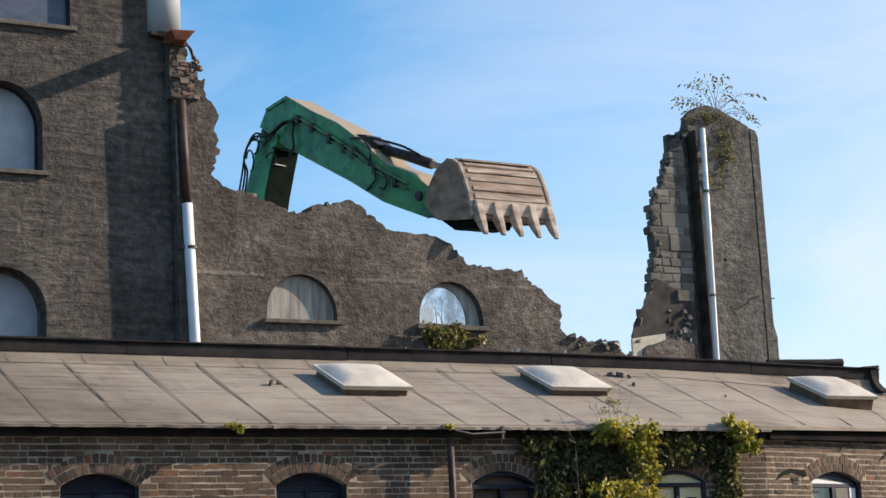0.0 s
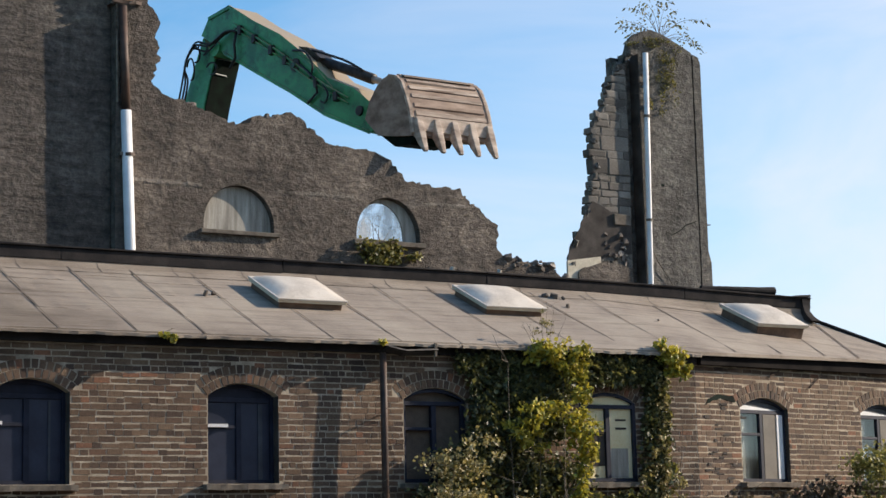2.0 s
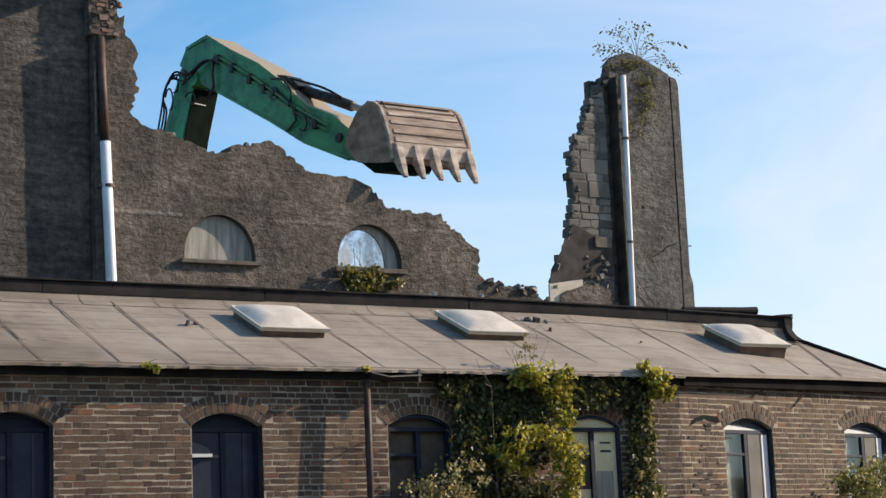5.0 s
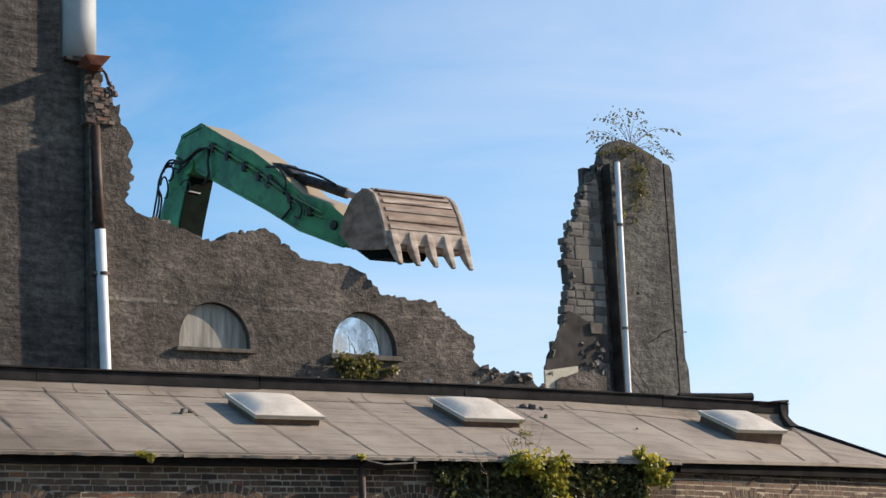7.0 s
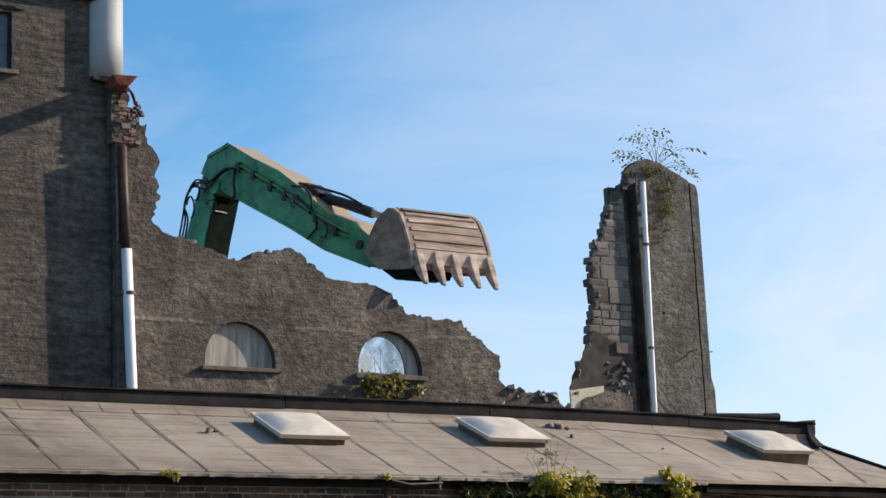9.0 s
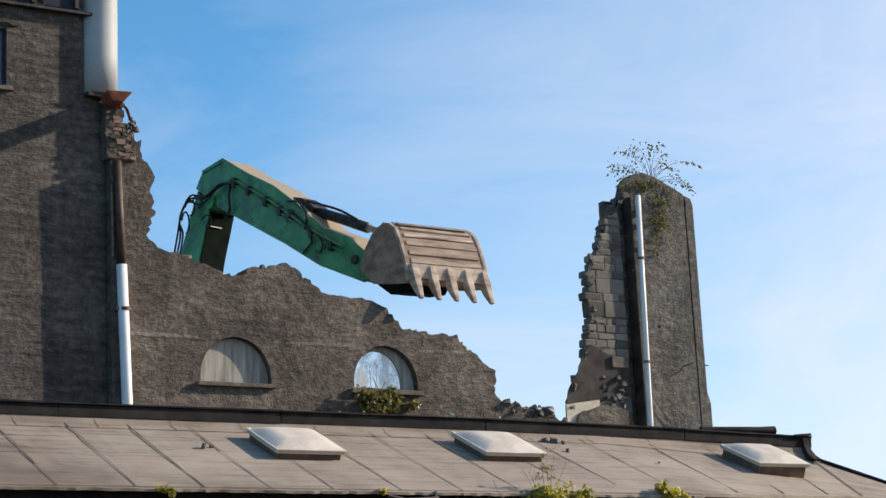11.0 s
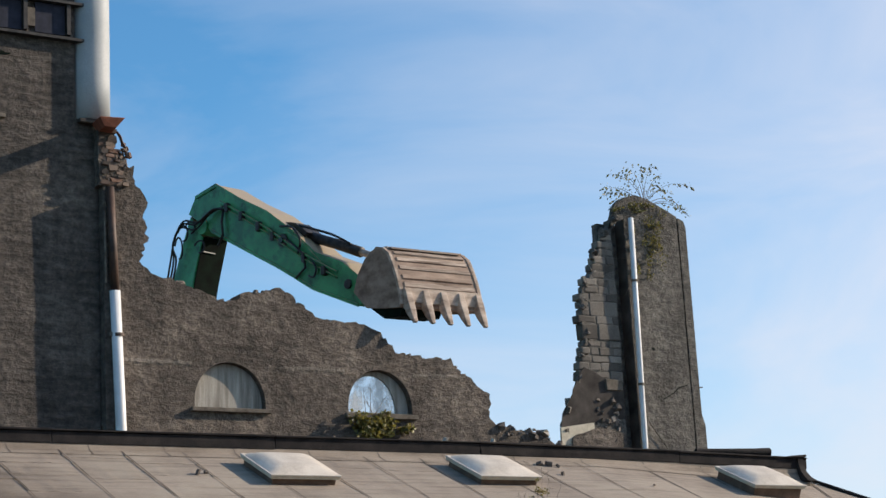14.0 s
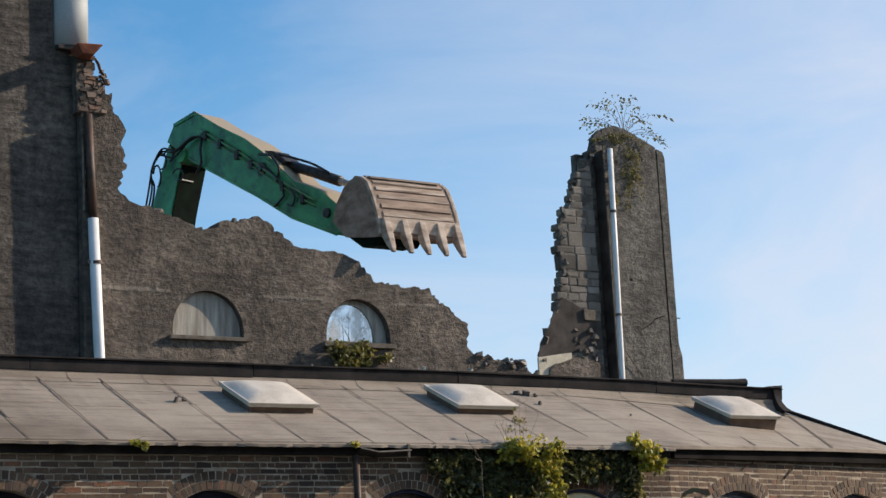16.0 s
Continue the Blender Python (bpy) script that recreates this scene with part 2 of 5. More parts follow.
# dark plaster; also carries the shade of reveals, gaps and the flue stone
M_SOOT_SHADE = plain("dark_plaster_and_shade", (0.045, 0.038, 0.033), (0.105, 0.090, 0.078), 2.5, 0.9, bump=0.006, gloss=0.1)
M_SILL = plain("worn_stone_sill", (0.105, 0.088, 0.070), (0.21, 0.178, 0.142), 7, 0.9, gloss=0.1)
M_ROOM = plain("dark_room_plaster", (0.03, 0.03, 0.032), (0.06, 0.058, 0.055), 2, 0.9)
M_GREEN = dusty_paint("green_machine_paint", (0.018, 0.150, 0.052), (0.046, 0.350, 0.112), (0.40, 0.30, 0.19))
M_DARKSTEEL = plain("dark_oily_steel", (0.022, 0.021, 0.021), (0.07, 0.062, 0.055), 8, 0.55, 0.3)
M_BUCKET = plain("worn_bucket_steel", (0.17, 0.112, 0.080), (0.43, 0.315, 0.238), 3.0, 0.75, 0.0, 0.01, stretch=(0.5, 1, 1.5), gloss=0.25)
M_WEAR = plain("polished_wear_steel", (0.20, 0.138, 0.100), (0.60, 0.47, 0.365), 4, 0.6, 0.0, 0.008, stretch=(0.7, 1, 1.6), gloss=0.35)
M_BAR = plain("streaked_wear_bar", (0.13, 0.082, 0.058), (0.56, 0.44, 0.345), 3, 0.65, 0.0, 0.008, stretch=(0.5, 1, 6), gloss=0.3)
# near-black that carries the shade of hollows and of the boom underside
M_SHADE_BLACK = plain("black_for_shade", (0.003, 0.005, 0.004), (0.006, 0.016, 0.010), 4, 0.8, gloss=0.08)
M_OILY = plain("oily_green_pipe", (0.012, 0.030, 0.018), (0.035, 0.085, 0.045), 6, 0.4, 0.0, 0.003)
M_RUBBER = plain("black_hose_rubber", (0.012, 0.012, 0.012), (0.03, 0.03, 0.03), 9, 0.5)
M_GROUND = plain("gravelly_ground", (0.06, 0.057, 0.052), (0.13, 0.12, 0.10), 0.6, 0.95, bump=0.02, fine=18)
M_SLATE = plain("dark_slate", (0.035, 0.038, 0.045), (0.075, 0.078, 0.088), 3, 0.7)
M_BARK = plain("grey_brown_bark", (0.09, 0.07, 0.05), (0.19, 0.155, 0.115), 12, 0.9)
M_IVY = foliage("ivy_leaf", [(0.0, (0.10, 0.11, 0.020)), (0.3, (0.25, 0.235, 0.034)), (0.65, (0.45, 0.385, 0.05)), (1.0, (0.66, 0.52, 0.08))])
# darker ivy with the wall's shade in its colour; also dark sapling leaflets
M_IVYDARK = foliage("dark_and_shade_toned_leaf", [(0.0, (0.036, 0.044, 0.020)), (0.5, (0.080, 0.086, 0.034)), (0.85, (0.17, 0.16, 0.058)), (1.0, (0.34, 0.30, 0.10))])
M_SHRUB = foliage("shrub_leaf", [(0.0, (0.11, 0.10, 0.038)), (0.4, (0.25, 0.21, 0.085)), (0.8, (0.42, 0.345, 0.16)), (1.0, (0.52, 0.41, 0.22))])
M_OLIVE = foliage("olive_weed_leaf", [(0.0, (0.05, 0.055, 0.018)), (0.5, (0.15, 0.14, 0.035)), (1.0, (0.30, 0.25, 0.07))])
M_IVYOLIVE = foliage("olive_shrub_leaf", [(0.0, (0.08, 0.085, 0.028)), (0.4, (0.19, 0.185, 0.055)), (0.8, (0.34, 0.30, 0.09)), (1.0, (0.48, 0.41, 0.15))])
M_DEAD = foliage("withered_leaf", [(0.0, (0.04, 0.032, 0.022)), (0.6, (0.10, 0.078, 0.05)), (1.0, (0.20, 0.16, 0.10))], 0.8)


def glass():
    m, n, l, b = shader("window_glass", 0.04)
    b.inputs["Base Color"].default_value = (0.55, 0.62, 0.68, 1)
    b.inputs["Transmission Weight"].default_value, b.inputs["IOR"].default_value = 1.0, 1.45
    return m


M_GLASS = glass()


def grimy_glass(name):
    m, n, l, b = shader(name, 0.3)
    grime = tex_noise(n, l, 4.0, 6, 0.65, stretch=(1.0, 1.0, 0.6))
    l.new(tone(n, l, grime, [(0.35, (0.30, 0.30, 0.28)), (0.65, (0.55, 0.54, 0.50))]), b.inputs["Base Color"])
    clear = n.new("ShaderNodeBsdfTransparent")
    mx = n.new("ShaderNodeMixShader")
    l.new(tone(n, l, grime, [(0.38, (0.10, 0.10, 0.10)), (0.62, (0.60, 0.60, 0.60))]), mx.inputs[0])
    l.new(clear.outputs[0], mx.inputs[1])
    l.new(b.outputs[0], mx.inputs[2])
    l.new(mx.outputs[0], n["Material Output"].inputs["Surface"])
    return m


M_GRIMY = grimy_glass("grimy_broken_glass")


# ---- building blocks ----
class Geo:
    """Collects vertices and faces of one part."""

    def __init__(self):
        self.v, self.f = [], []

    def add(self, vs, fs):
        k = len(self.v)
        self.v += [tuple(p) for p in vs]
        self.f += [tuple(i + k for i in face) for face in fs]
        return self

    def box(self, x0, x1, y0, y1, z0, z1, jit=0.0, rng=random):
        vs = [(x, y, z) for z in (z0, z1) for y in (y0, y1) for x in (x0, x1)]
        if jit:
            vs = [tuple(c + rng.uniform(-jit, jit) for c in p) for p in vs]
        return self.add(vs, [(0, 2, 3, 1), (4, 5, 7, 6), (0, 1, 5, 4), (2, 6, 7, 3), (0, 4, 6, 2), (1, 3, 7, 5)])

    def tube(self, pts, radii, n=10, caps=True):
        pts = [Vector(p) for p in pts]
        if not isinstance(radii, (list, tuple)):
            radii = [radii] * len(pts)
        rings, side = [], None
        for i, p in enumerate(pts):
            d = (pts[min(i + 1, len(pts) - 1)] - pts[max(i - 1, 0)]).normalized()
            if side is None:
                side = d.orthogonal().normalized()
            side = (side - d * side.dot(d)).normalized()
            up = d.cross(side)
            rings.append([p + (side * math.cos(a) + up * math.sin(a)) * radii[i] for a in (2 * math.pi * k / n for k in range(n))])
        vs = [q for r in rings for q in r]
        fs = [(i * n + k, i * n + (k + 1) % n, (i + 1) * n + (k + 1) % n, (i + 1) * n + k) for i in range(len(pts) - 1) for k in range(n)]
        if caps:
            fs += [tuple(reversed(range(n))), tuple(range((len(pts) - 1) * n, len(pts) * n))]
        return self.add(vs, fs)

    def prism(self, profile, a, b):
        """Extrudes a profile of (s, z) between a and b across; to() maps (across, s, z) to a point."""
        n = len(profile)
        vs = [(a, s, z) for s, z in profile] + [(b, s, z) for s, z in profile]
        fs = [tuple(range(n)), tuple(reversed(range(n, 2 * n)))]
        fs += [(i, i + n, (i + 1) % n + n, (i + 1) % n) for i in range(n)]
        return self.add(vs, fs)

    def leaf(self, p, size, rng, droop=0.0):
        d = Vector((rng.gauss(0, 1), rng.gauss(0, 1), rng.gauss(0, 1) - droop)).normalized()
        s = d.orthogonal().normalized()
        s.rotate(Matrix.Rotation(rng.uniform(0, 6.28), 3, d))
        nrm = d.cross(s)
        w = size * rng.uniform(0.34, 0.5)
        vs = [p, p + d * size * 0.45 + s * w + nrm * size * 0.12, p + d * size, p + d * size * 0.45 - s * w + nrm * size * 0.12]
        return self.add(vs, [(0, 1, 2), (0, 2, 3)])


def world_of(ob):
    return world_of(ob.parent) @ ob.matrix_parent_inverse @ ob.matrix_basis if ob.parent else ob.matrix_basis.copy()


def part(name, geo, material, parent=None, label="", place=None, bevel=0.0, smooth=False):
    """Links a Geo or bmesh as one mesh object under a thing or a part."""
    me = bpy.data.meshes.new(name)
    if isinstance(geo, Geo):
        me.from_pydata(geo.v, [], geo.f)
    else:
        geo.to_mesh(me)
        geo.free()
    bm = bmesh.new()
    bm.from_mesh(me)
    bmesh.ops.recalc_face_normals(bm, faces=bm.faces)
    if bevel:
        edges = [e for e in bm.edges if len(e.link_faces) == 2 and e.calc_face_angle(0) > 0.5]
        bmesh.ops.bevel(bm, geom=edges, offset=bevel, segments=2, profile=0.6, affect="EDGES", clamp_overlap=True)
    if smooth:
        for face in bm.faces:
            face.smooth = True
    bm.to_mesh(me)
    bm.free()
    me.materials.append(material)
    ob = new(name, me)
    if place is not None:
        ob.matrix_basis = place
    if parent:
        ob.parent = parent
        ob.matrix_parent_inverse = world_of(parent).inverted()
    if label:
        ob["label"] = label
    return ob


def thing(name, place, label, category, group="", kind=""):
    ob = new(name)
    ob.matrix_basis = place
    return tagged(ob, label, category, group, kind)


def raw_part(name, geo, material, parent, label="", kind=""):
    """A large joined mesh, linked without any bmesh pass."""
    me = bpy.data.meshes.new(name)
    me.from_pydata(geo.v, [], geo.f)
    me.materials.append(material)
    ob = new(name, me)
    if parent:
        ob.parent = parent
        ob.matrix_parent_inverse = world_of(parent).inverted()
    return tagged(ob, label, "", "", kind)


def ragged(points, step, amp, rng):
    """A broken outline: each stretch is split and its corners are thrown about."""
    out = []
    for (x0, z0), (x1, z1) in zip(points, points[1:]):
        n = max(1, int(math.hypot(x1 - x0, z1 - z0) / step))
        for k in range(n):
            q = k / n
            out.append((x0 + (x1 - x0) * q + rng.uniform(-amp, amp) * (k > 0 or amp > 0), z0 + (z1 - z0) * q + rng.uniform(-amp, amp)))
    return out + [points[-1]]


def arch_hole(x0, x1, z0, spring, rise, n=14):
    """Outline of an opening with an arched head."""
    c, half = (x0 + x1) / 2, (x1 - x0) / 2
    if rise >= half:
        head = [(c + half * math.cos(a), spring + rise * math.sin(a)) for a in (math.pi * k / n for k in range(n + 1))]
    else:
        r = (half * half + rise * rise) / (2 * rise)
        a0 = math.asin(min(1.0, half / r))
        head = [(c + r * math.sin(a), spring + rise - r + r * math.cos(a)) for a in (a0 - 2 * a0 * k / n for k in range(n + 1))]
    return [(x0, z0), (x1, z0)] + head


def slab(outline, holes, y0, y1):
    """An upright wall between y0 and y1 with openings right through it."""
    bm = bmesh.new()
    loops = []
    for y in (y0, y1):
        edges = []
        for loop in (outline, *holes):
            vs = [bm.verts.new((x, y, z)) for x, z in loop]
            loops.append(vs)
            edges += [bm.edges.new((vs[i], vs[(i + 1) % len(vs)])) for i in range(len(vs))]
        bmesh.ops.triangle_fill(bm, edges=edges, use_beauty=True, use_dissolve=False)
    k = len(loops) // 2
    for a, b in zip(loops[:k], loops[k:]):
        for i in range(len(a)):
            j = (i + 1) % len(a)
            bm.faces.new((a[i], a[j], b[j], b[i]))
    return bm


def panel(outline, y0, y1):
    g = Geo()
    n = len(outline)
    return g.add([(x, y0, z) for x, z in outline] + [(x, y1, z) for x, z in outline],
                 [tuple(range(n)), tuple(reversed(range(n, 2 * n)))] + [(i, i + n, (i + 1) % n + n, (i + 1) % n) for i in range(n)])


def chunk(g, p, size, rng, flat=1.0):
    """One broken lump of masonry."""
    m = Euler((rng.uniform(-0.5, 0.5), rng.uniform(-0.5, 0.5), rng.uniform(0, 6.28))).to_matrix()
    sx, sy, sz = size * rng.uniform(0.6, 1.2), size * rng.uniform(0.5, 1.0), size * rng.uniform(0.35, 0.8) * flat
    vs = []
    for z in (-1, 1):
        for a in range(5):
            t = a * 1.2566 + rng.uniform(-0.4, 0.4)
            r = rng.uniform(0.7, 1.1) * (0.85 if z > 0 else 1.0)
            vs.append(Vector(p) + m @ Vector((sx * r * math.cos(t) / 2, sy * r * math.sin(t) / 2, sz * (z * 0.5 + rng.uniform(-0.15, 0.15)))))
    g.add(vs, [(4, 3, 2, 1, 0), (5, 6, 7, 8, 9)] + [(i, (i + 1) % 5, (i + 1) % 5 + 5, i + 5) for i in range(5)])


# ---- ground ----
g = Geo()
g.add([(-2500, -2500, 0), (2500, -2500, 0), (2500, 2500, 0), (-2500, 2500, 0)], [(0, 1, 2, 3)])
tagged(part("ground", g, M_GROUND), "worn gravelly ground round the old buildings", "ground", kind="structure")

# ---- brick workshop in front ----
EAVES, RIDGE_Y, RIDGE_Z, SLOPE = 4.2, 2.5, 5.42, 0.45
CORNER, TURN = 17.3, 12.0
LEFT, SPAN = -3.0, 5.85            # left end of the long wall, length of the turned wall
turned = pose(CORNER, 0, 0, 0, 0, TURN)
shop = thing("brick_workshop", pose(10, 2.5, 0), "old brown brick workshop with arched windows and grey felt roof", "building")
MAIN_WINDOWS = [-0.9, 1.9, 4.7, 7.45, 10.18, 12.95, 15.73]
TURN_WINDOWS = [1.575, 4.60]
HALF, HALF_TURN, SILL, SPRING, RISE = 0.482, 0.575, 2.40, 3.485, 0.155


def window_outline(c, grow=0.0, half=HALF):
    return arch_hole(c - half - grow, c + half + grow, SILL - grow, SPRING, RISE + grow)


wall_main = part("wall", slab([(LEFT, 0), (CORNER, 0), (CORNER, 4.16), (LEFT, 4.16)], [window_outline(c) for c in MAIN_WINDOWS], 0.0105, 0.34), M_MORTAR, shop,
                 "brown stock brick wall with pale lime joints")
wall_turn = part("wall", slab([(0, 0), (SPAN, 0), (SPAN, 4.22), (0, 4.14)], [window_outline(c, 0.0, HALF_TURN) for c in TURN_WINDOWS], 0.0105, 0.34), M_MORTAR, shop,
                 "sunlit brown brick wall with pale joints", turned)
end = turned @ Vector((SPAN, 0, 0))
g = Geo()
g.box(end.x - 0.33, end.x - 0.01, end.y + 0.36, 5.2, 0, 4.2)
part("end_wall", g, M_MORTAR, shop)
g = Geo()
g.box(LEFT, end.x - 0.01, 5.0, 5.3, 0, 4.2)
part("back_wall", g, M_MORTAR, shop)
g = Geo()
g.box(LEFT, LEFT + 0.3, 0.35, 4.99, 0, 4.2)
part("side_wall", g, M_MORTAR, shop)
g = Geo()
g.box(LEFT + 0.31, 22.6, 1.9, 1.96, 0.01, 4.1)
part("partition", g, M_ROOM, shop)
g = Geo()
g.box(LEFT + 0.31, 22.6, 0.36, 4.9, 2.05, 2.12)
part("upper_floor", g, M_ROOM, shop)

# roof: main slope, the slope over the turned wall and the hip at the end
R_EDGE, R_HIP, R_END = (CORNER - 0.05, -0.2, EAVES + 0.03), (21.05, 0.60, 4.315), (23.03, 1.02, 4.335)
R_TOP = (21.68, RIDGE_Y - 0.1, RIDGE_Z - 0.28)
TH = 0.05
roof_top = [(LEFT - 0.2, -0.2, EAVES), R_EDGE, (CORNER - 0.05, RIDGE_Y, RIDGE_Z), (LEFT - 0.2, RIDGE_Y, RIDGE_Z), R_TOP, R_HIP, R_END,
            (LEFT - 0.2, 5.5, EAVES), (23.1, 5.5, EAVES)]
roof_faces = [(0, 1, 2, 3), (1, 5, 4), (1, 4, 2), (5, 6, 4), (3, 2, 4, 8, 7), (6, 8, 4)]
g = Geo()
g.add(roof_top, roof_faces)
g.add([(x, y, z - TH) for x, y, z in roof_top], [tuple(reversed(f)) for f in roof_faces])
rim = [0, 1, 5, 6, 8, 7]
g.f += [(rim[i], rim[(i + 1) % 6], rim[(i + 1) % 6] + 9, rim[i] + 9) for i in range(6)]
g.f += [(0, 9, 12, 3), (3, 12, 16, 7)]
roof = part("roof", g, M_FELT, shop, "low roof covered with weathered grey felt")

# felt sheets laid down the slope with tarred seams and a wavering lower edge
rng = random.Random(5)
x = 4.0
while x < CORNER - 0.3:
    w = min(rng.choice((0.83, 0.88, 0.93, 0.98)), CORNER - 0.05 - x)
    yy, first = -0.235, True
    while yy < RIDGE_Y - 0.15:
        y1 = min(yy + rng.uniform(0.42, 0.95), RIDGE_Y - 0.08)
        if RIDGE_Y - 0.08 - y1 < 0.15:
            y1 = RIDGE_Y - 0.08
        n, g = 9, Geo()
        lift = rng.uniform(0.008, 0.014)
        low, high = [], []
        for i in range(n + 1):
            px = x - 0.004 + (w + 0.008) * i / n
            dy = rng.uniform(-0.014, 0.014)
            low.append((px, yy + dy, EAVES + SLOPE * (yy + dy + 0.2) + lift + rng.uniform(-0.004, 0.005) - (0.01 if first else 0)))
            high.append((px, y1 + 0.03, EAVES + SLOPE * (y1 + 0.23) + 0.006))
        m = n + 1
        g.add(low + high + [(px, py, pz - (0.035 if first else 0.014)) for px, py, pz in low],
              [(i, i + 1, m + i + 1, m + i) for i in range(n)] + [(2 * m + i, 2 * m + i + 1, i + 1, i) for i in range(n)])
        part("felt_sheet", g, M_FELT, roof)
        yy, first = y1, False
    s = Geo()
    pts = []
    for i in range(9):
        yy = -0.22 + (RIDGE_Y + 0.1) * i / 8
        c = x + rng.uniform(-0.012, 0.012)
        hw = rng.uniform(0.005, 0.014)
        zz = EAVES + SLOPE * (yy + 0.2) + 0.025
        pts += [(c - hw, yy, zz), (c + hw, yy, zz)]
    s.add(pts, [(2 * i, 2 * i + 1, 2 * i + 3, 2 * i + 2) for i in range(8)])
    part("seam", s, M_SEAM, roof)
    x += w
# seams across the end slopes
for q in (0.22, 0.5, 0.78):
    a = Vector(R_EDGE).lerp(Vector(R_HIP), q)
    b = Vector((CORNER - 0.05, RIDGE_Y, RIDGE_Z)).lerp(Vector(R_TOP), q)
    a = a.lerp(b, 0.02)
    s = Geo()
    off = Vector((0.016, 0, 0))
    up = Vector((0, 0, 0.012))
    s.add([a - off + up, a + off + up, b + off + up, b - off + up], [(0, 1, 2, 3)])
    part("seam", s, M_SEAM, roof)
s = Geo()
a, b, up = Vector(R_HIP), Vector(R_TOP), Vector((0, 0, 0.014))
s.add([a - Vector((0.02, 0, 0)) + up, a + Vector((0.02, 0, 0)) + up, b + Vector((0.02, 0, 0)) + up, b - Vector((0.02, 0, 0)) + up], [(0, 1, 2, 3)])
part("hip_seam", s, M_SEAM, roof)
s = Geo()
s.tube([Vector(R_END) + Vector((0, 0, 0.01)), Vector(R_TOP) + Vector((0, -0.02, 0.03))], 0.03, 8)
part("verge_roll", s, M_BITUMEN, roof)

# ridge: tarred upstand, capping in lengths, swept foot
g = Geo()
prof = [(RIDGE_Y - 0.40, RIDGE_Z - 0.168), (RIDGE_Y - 0.23, RIDGE_Z - 0.085), (RIDGE_Y - 0.165, RIDGE_Z - 0.01), (RIDGE_Y - 0.125, RIDGE_Z + 0.14), (RIDGE_Y + 0.16, RIDGE_Z + 0.14),
        (RIDGE_Y + 0.2, RIDGE_Z - 0.1)]
SAG = 0.021                         # the ridge drops a little along its last metres
falls = (0.225, 0.22, 0.17, 0.095, 0.095, 0.095)
g.add([(xx, y, z - q * f) for xx, q in ((LEFT, 0), (CORNER - 0.05, 0), (21.55, 1)) for (y, z), f in zip(prof, falls)],
      [(6 * r + i, 6 * r + i + 1, 6 * r + i + 7, 6 * r + i + 6) for r in range(2) for i in range(5)] + [(5, 4, 3, 2, 1, 0), (12, 13, 14, 15, 16, 17)])
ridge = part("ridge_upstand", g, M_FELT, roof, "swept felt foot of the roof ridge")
x = 3.0
while x < 21.4:
    w = min(rng.uniform(2.4, 3.8), 21.66 - x)
    g = Geo()
    dz, dy = rng.uniform(-0.004, 0.004), rng.uniform(-0.004, 0.004)
    g.box(x, x + w - 0.004, RIDGE_Y - 0.175 + dy, RIDGE_Y + 0.2, RIDGE_Z + 0.005 + dz, RIDGE_Z + 0.165 + dz, 0.006, rng)
    g.box(x, x + w - 0.004, RIDGE_Y - 0.205 + dy, RIDGE_Y + 0.22, RIDGE_Z + 0.168 + dz, RIDGE_Z + 0.195 + dz, 0.006, rng)
    g.v = [(px, py, pz - SAG * max(0.0, px - 17.0)) for px, py, pz in g.v]
    part("ridge_capping", g, M_BITUMEN, ridge, bevel=0.012)
    for q in (0.15, 0.48, 0.8):
        jx, lean = x + w * q, rng.uniform(-0.015, 0.015)
        part("flashing_joint", Geo().add([(jx + k, yy, zz + 0.004 - f * max(0.0, (jx - CORNER) / 4.3)) for (yy, zz), f, sh in zip(prof[:3], falls, (lean, 0.0, 0.0)) for k in (sh, sh + 0.016)], [(0, 1, 3, 2), (2, 3, 5, 4)]), M_SEAM, ridge)
    x += w

# fascia boards under the felt
g = Geo()
g.box(LEFT, CORNER - 0.03, -0.075, 0.005, 4.07, 4.17)
part("fascia", g, M_BITUMEN, shop, "black tarred fascia board", bevel=0.006)
g = Geo()
g.box(0.0, SPAN + 0.06, -0.11, -0.03, 4.06, 4.215)
g.v = [(x, y, z + 0.07 * x / SPAN) for x, y, z in g.v]
part("fascia", g, M_TAR, shop, "black tarred fascia board", turned, bevel=0.006)


